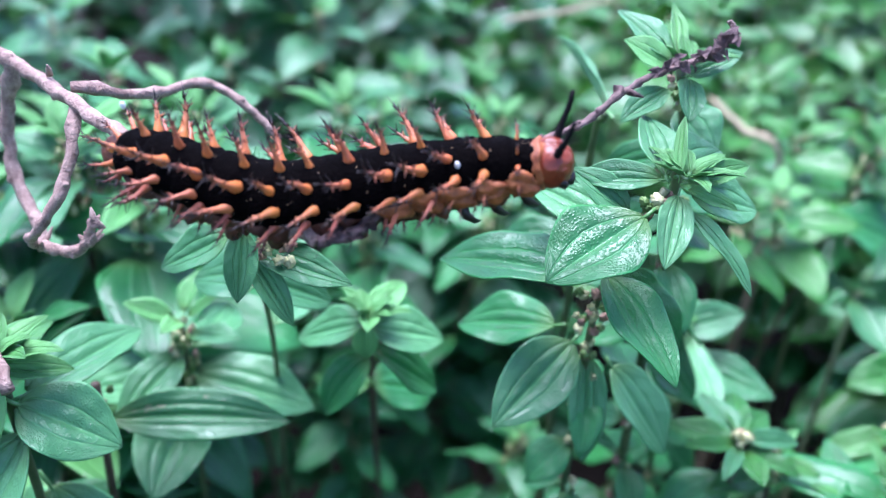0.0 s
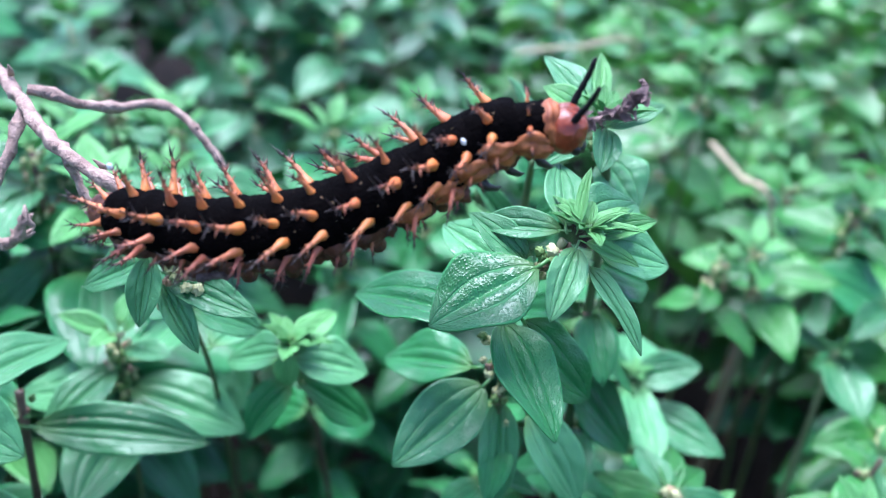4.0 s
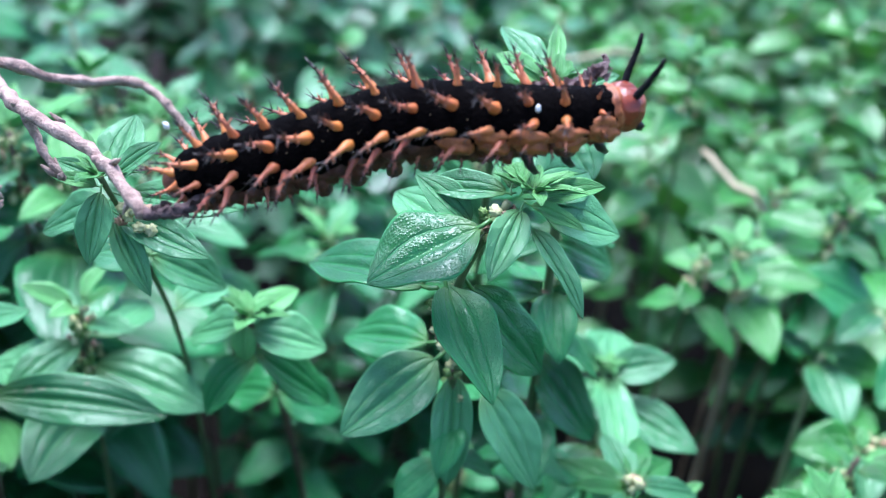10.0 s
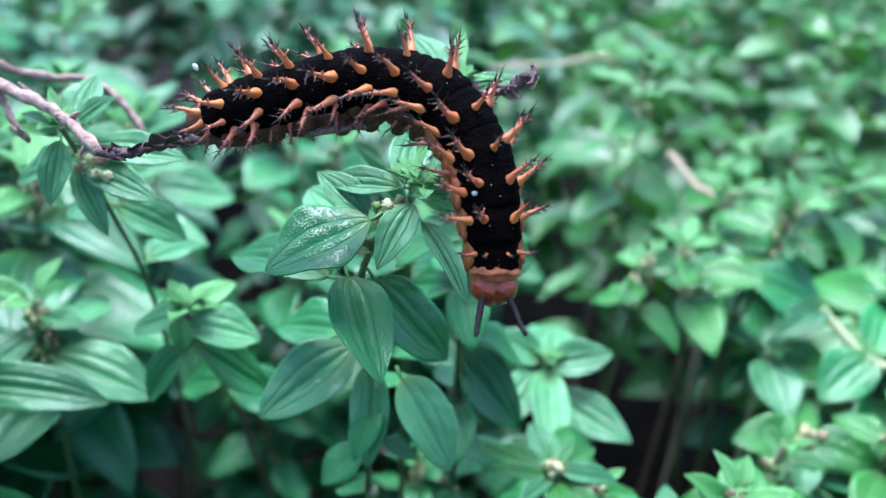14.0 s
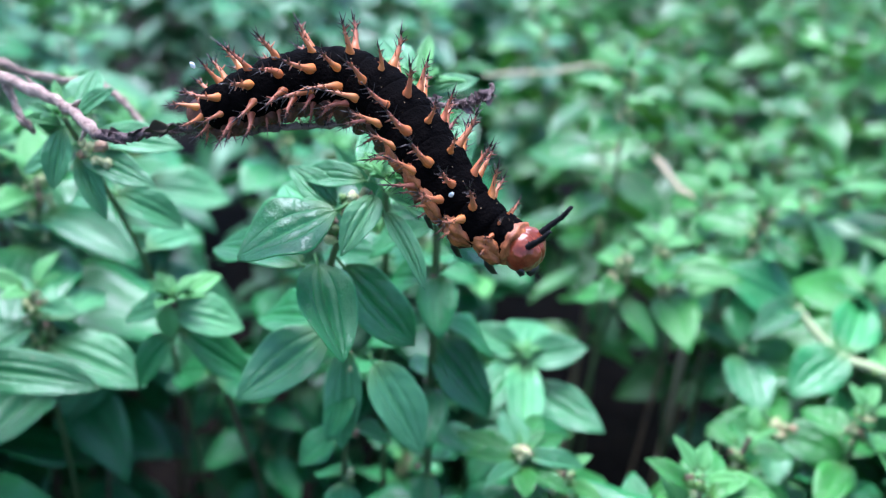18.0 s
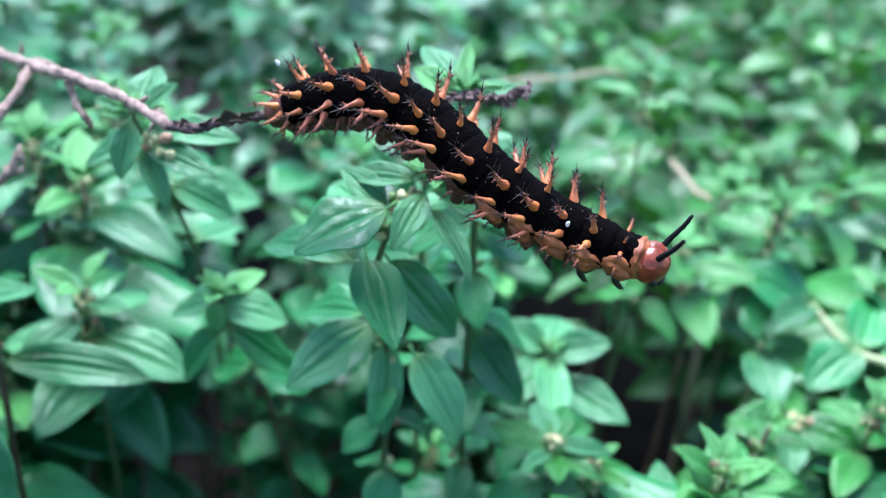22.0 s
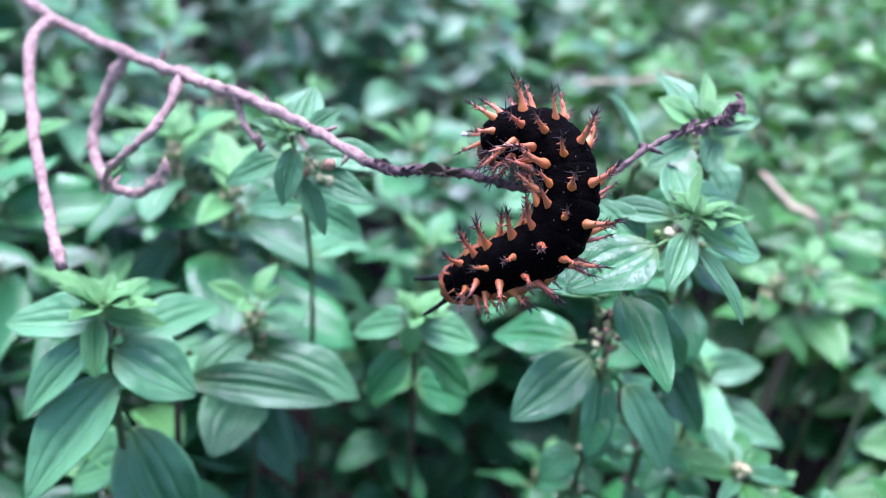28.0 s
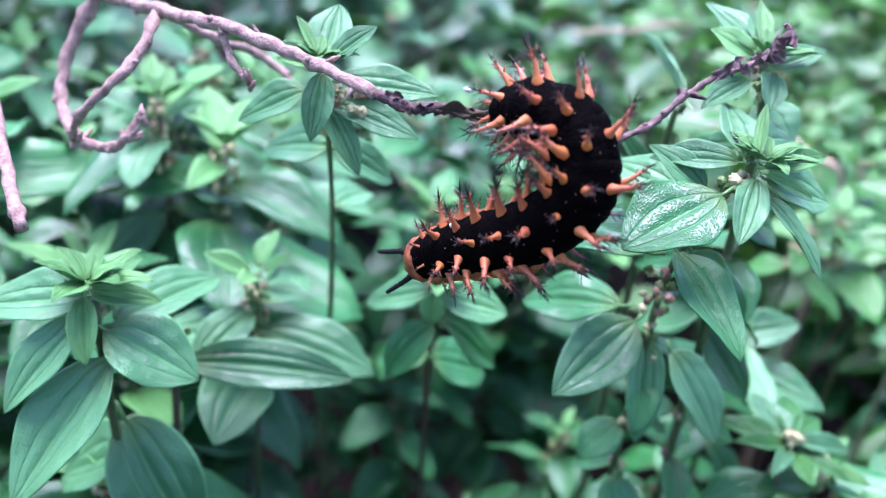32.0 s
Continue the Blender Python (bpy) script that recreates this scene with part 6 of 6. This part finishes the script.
    bend(29.0, (1.5, 71.6, 217.0), (3.5, 68.0, 220.5), (7.6, 65.0, 219.6), (9.0, 61.7, 215.7), (6.5, 61.0, 211.1), (2.7, 62.5, 207.7), (-0.7, 65.2, 204.5), (-4.0, 68.4, 201.6))
    bend(29.5, (0.8, 71.3, 216.5), (2.9, 67.5, 220.3), (7.6, 64.5, 219.3), (9.4, 61.3, 215.0), (6.5, 61.0, 210.2), (2.1, 62.8, 206.9), (-1.9, 66.0, 204.1), (-6.1, 69.4, 201.8))
    bend(30.0, (0.6, 71.4, 216.7), (2.0, 67.4, 220.4), (6.1, 64.4, 219.9), (7.1, 61.8, 215.3), (4.9, 62.0, 210.3), (1.2, 64.0, 206.7), (-2.8, 66.5, 203.7), (-7.1, 69.0, 201.3))
    bend(30.5, (0.3, 70.9, 215.9), (2.3, 67.1, 219.8), (6.9, 64.0, 218.5), (8.8, 60.8, 214.3), (5.4, 60.4, 209.8), (1.0, 62.0, 206.3), (-3.0, 65.0, 203.1), (-6.9, 68.5, 200.6))
    bend(31.0, (-0.7, 71.3, 216.6), (1.5, 67.9, 220.7), (6.0, 64.9, 220.1), (8.0, 61.7, 216.0), (4.9, 61.3, 211.4), (0.7, 62.8, 207.9), (-3.3, 65.9, 205.0), (-7.1, 69.4, 202.4))
    bend(31.5, (-0.5, 70.9, 215.9), (1.3, 67.3, 219.8), (5.8, 64.4, 219.3), (7.9, 61.3, 215.3), (5.1, 60.9, 210.6), (0.8, 62.8, 207.6), (-3.1, 66.1, 205.2), (-6.8, 69.8, 203.1))
    bend(32.0, (-0.8, 70.6, 215.1), (0.0, 66.6, 218.6), (4.2, 63.7, 218.6), (5.7, 61.3, 214.5), (3.1, 61.9, 210.0), (-0.7, 64.0, 206.9), (-4.4, 66.5, 204.0), (-8.1, 68.8, 200.8))
    rows = []
    for (t0, a), (t1, b) in zip(BENDS, BENDS[1:]):
        rows.append((t0, a))
        if t1 - t0 < 1.0:
            rows.append(((t0 + t1) / 2, [(p + q) / 2 for p, q in zip(a, b)]))
    rows.append(BENDS[-1])
    for ring, s in zip(RINGS, SEG_S):
        walk(ring, [(t, ring_pose(line, s, t)) for t, line in rows])
    walk(HEAD, [(t, ring_pose(line, 0.975, t) @ nod(t)) for t, line in rows])
    walk(TWIG_MAIN, [
        (0.0, pose(-0.00034, -0.01417, -0.00130, 15.22, -3.39, -6.86)),
        (1.0, pose(0.00002, -0.01475, -0.00025, 14.95, -3.91, -6.88)),
        (2.0, pose(0.00103, -0.01420, -0.00302, 14.20, -1.21, -7.35)),
        (5.0, pose(0.00052, -0.01422, -0.00413, 12.05, 1.69, -10.72)),
        (6.5, pose(0.00139, -0.01521, -0.00172, 10.42, 0.86, -10.29)),
        (8.0, pose(0.00242, -0.01435, -0.00203, 12.53, -1.57, -9.42)),
        (9.5, pose(0.00198, -0.01521, -0.00221, 11.65, -1.34, -9.98)),
        (11.0, pose(0.00342, -0.01315, 0.00076, 10.26, -2.09, -9.09)),
        (12.0, pose(0.00468, -0.01183, 0.00114, 8.33, -2.23, -8.30)),
        (13.0, pose(0.00344, -0.00522, 0.00024, 5.66, -0.98, -6.64)),
        (14.0, pose(0.00276, -0.00272, 0.00008, 4.64, -1.65, -5.56)),
        (18.0, pose(0.00500, -0.00388, 0.00251, 2.75, -2.77, -5.51)),
        (20.0, pose(0.00567, -0.00311, 0.00124, 0.55, -1.41, -3.32)),
        (22.0, pose(0.00613, -0.00255, 0.00252, -3.72, 0.75, -2.94)),
        (24.0, pose(0.00357, -0.00280, 0.00032, 0.08, -0.26, -3.59)),
        (26.0, pose(-0.00051, 0.00216, -0.00178, 0.28, 2.75, 1.54)),
        (28.5, pose(-0.00249, -0.00193, -0.00028, -4.36, 3.40, -2.02)),
        (29.0, pose(-0.00276, -0.00226, -0.00009, -4.52, 3.26, -2.36)),
        (29.5, pose(-0.00302, -0.00131, -0.00042, -4.36, 3.06, -2.50)),
        (30.0, pose(-0.00280, -0.00133, 0.00017, -4.12, 2.52, -2.28)),
        (30.5, pose(-0.00287, -0.00165, -0.00020, -4.09, 3.19, -2.48)),
        (31.0, pose(-0.00369, -0.00193, 0.00031, -4.74, 3.60, -2.64)),
        (31.5, pose(-0.00376, -0.00164, 0.00070, -5.54, 3.49, -2.79)),
        (32.0, pose(-0.00385, -0.00253, 0.00095, -5.52, 2.81, -3.06)),
    ])
    walk(TWIG_DARK, [
        (0.0, pose(-0.02145, -0.01098, -0.00799, -28.00, -17.61, 22.73)),
        (1.0, pose(-0.02103, -0.01158, -0.00714, -28.00, -14.92, 23.91)),
        (2.0, pose(-0.02030, -0.01089, -0.00890, -28.00, -20.11, 21.87)),
        (5.0, pose(-0.02089, -0.00982, -0.00893, -28.00, -22.72, 13.73)),
        (6.5, pose(-0.02000, -0.01113, -0.00685, -28.00, -19.35, 19.13)),
        (8.0, pose(-0.01877, -0.01044, -0.00807, -28.00, -22.02, 18.00)),
        (9.5, pose(-0.01921, -0.01117, -0.00817, -28.00, -18.86, 19.00)),
        (11.0, pose(-0.01777, -0.00958, -0.00549, -28.00, -14.19, 16.42)),
        (12.0, pose(-0.01657, -0.00874, -0.00516, -28.00, -13.49, 12.62)),
        (13.0, pose(-0.01805, -0.00299, -0.00558, -28.00, -13.16, -5.40)),
        (14.0, pose(-0.01871, -0.00100, -0.00599, -28.00, -14.13, -8.06)),
        (18.0, pose(-0.01637, -0.00237, -0.00397, -28.00, -9.58, -2.22)),
        (20.0, pose(-0.01590, -0.00261, -0.00470, -28.00, -19.59, 1.40)),
        (22.0, pose(-0.01567, -0.00258, -0.00253, -28.00, -10.25, 0.66)),
        (24.0, pose(-0.01812, -0.00223, -0.00518, -28.00, -14.21, -2.48)),
        (26.0, pose(-0.02242, 0.00080, -0.00613, -28.00, -7.25, -13.08)),
        (28.5, pose(-0.02449, -0.00236, -0.00431, -28.00, -1.21, -4.19)),
        (29.0, pose(-0.02476, -0.00258, -0.00417, -28.00, 0.16, -1.47)),
        (29.5, pose(-0.02500, -0.00156, -0.00458, -28.00, -0.37, -3.03)),
        (30.0, pose(-0.02474, -0.00165, -0.00420, -28.00, 1.69, -1.02)),
        (30.5, pose(-0.02486, -0.00188, -0.00431, -28.00, 2.06, 1.40)),
        (31.0, pose(-0.02572, -0.00216, -0.00363, -28.00, 4.60, 3.64)),
        (31.5, pose(-0.02578, -0.00189, -0.00327, -28.00, 5.40, -2.78)),
        (32.0, pose(-0.02582, -0.00267, -0.00328, -28.00, 5.13, -6.38)),
    ])
    walk(BACK_HERB, [
        (0.0, pose(-0.01705, 0.08000, -0.00555)),
        (1.0, pose(-0.01660, 0.08000, -0.00491)),
        (2.0, pose(-0.01611, 0.08000, -0.00573)),
        (5.2, pose(-0.01624, 0.08000, -0.00567)),
        (6.0, pose(-0.01560, 0.08000, -0.00452)),
        (7.0, pose(-0.01551, 0.08000, -0.00434)),
        (8.0, pose(-0.01523, 0.08000, -0.00462)),
        (9.5, pose(-0.01564, 0.08000, -0.00434)),
        (11.0, pose(-0.01379, 0.08000, -0.00127)),
        (12.0, pose(-0.01299, 0.08000, -0.00078)),
        (13.0, pose(-0.01291, 0.08300, 0.00057)),
        (14.0, pose(-0.01412, 0.08600, -0.00032)),
        (15.0, pose(-0.01404, 0.08600, -0.00080)),
        (17.5, pose(-0.01271, 0.08600, 0.00083)),
        (18.5, pose(-0.01257, 0.08600, 0.00079)),
        (20.0, pose(-0.01334, 0.08600, -0.00001)),
        (21.0, pose(-0.01338, 0.08600, 0.00003)),
        (22.0, pose(-0.01190, 0.08600, 0.00219)),
        (23.0, pose(-0.01235, 0.08600, 0.00106)),
        (24.0, pose(-0.01431, 0.08600, -0.00029)),
        (25.0, pose(-0.01566, 0.08600, 0.00027)),
        (26.0, pose(-0.01630, 0.08600, 0.00000)),
        (28.5, pose(-0.02210, 0.08600, 0.00069)),
        (30.0, pose(-0.01869, 0.08600, -0.00026)),
        (31.0, pose(-0.01892, 0.08600, 0.00153)),
        (32.0, pose(-0.01973, 0.08600, 0.00311)),
    ])
    walk(TWIG_TIP, [
        (0.0, pose(-0.00328, -0.00379, -0.00171, -34.39, -22.68, 20.75)),
        (2.0, pose(-0.00207, -0.00395, -0.00172, -33.66, -23.15, 22.80)),
        (5.5, pose(-0.00179, -0.00567, -0.00068, -31.93, -18.38, 21.36)),
        (7.0, pose(-0.00249, -0.00518, -0.00019, -31.29, -15.63, 19.54)),
        (9.0, pose(-0.00150, -0.00546, -0.00194, -31.47, -20.29, 22.95)),
        (11.0, pose(0.00124, -0.00431, -0.00054, -29.60, -13.62, 19.70)),
        (13.0, pose(0.00415, -0.00505, -0.00039, -29.75, -14.89, 21.88)),
        (15.0, pose(0.00424, -0.00332, -0.00010, -28.48, -10.15, 18.43)),
        (18.5, pose(0.00439, -0.00321, -0.00061, -27.60, -7.60, 18.34)),
        (20.0, pose(0.00237, -0.00229, 0.00152, -27.40, -4.79, 16.87)),
        (22.0, pose(0.00341, -0.00248, 0.00081, -27.41, -6.53, 17.22)),
        (24.0, pose(0.00219, -0.00314, -0.00014, -28.18, -10.78, 19.97)),
        (25.0, pose(0.00159, -0.00419, -0.00248, -30.93, -23.33, 27.40)),
        (26.0, pose(0.00026, -0.00427, -0.00297, -31.33, -23.78, 26.60)),
        (28.5, pose(-0.00250, -0.00429, -0.00351, -32.42, -25.66, 25.49)),
        (30.0, pose(-0.00172, -0.00299, -0.00446, -34.29, -28.46, 28.31)),
        (31.0, pose(-0.00333, -0.00107, -0.00489, -34.36, -26.41, 27.32)),
        (32.0, pose(-0.00475, -0.00549, -0.00462, -34.65, -26.77, 26.12)),
    ])


motions()
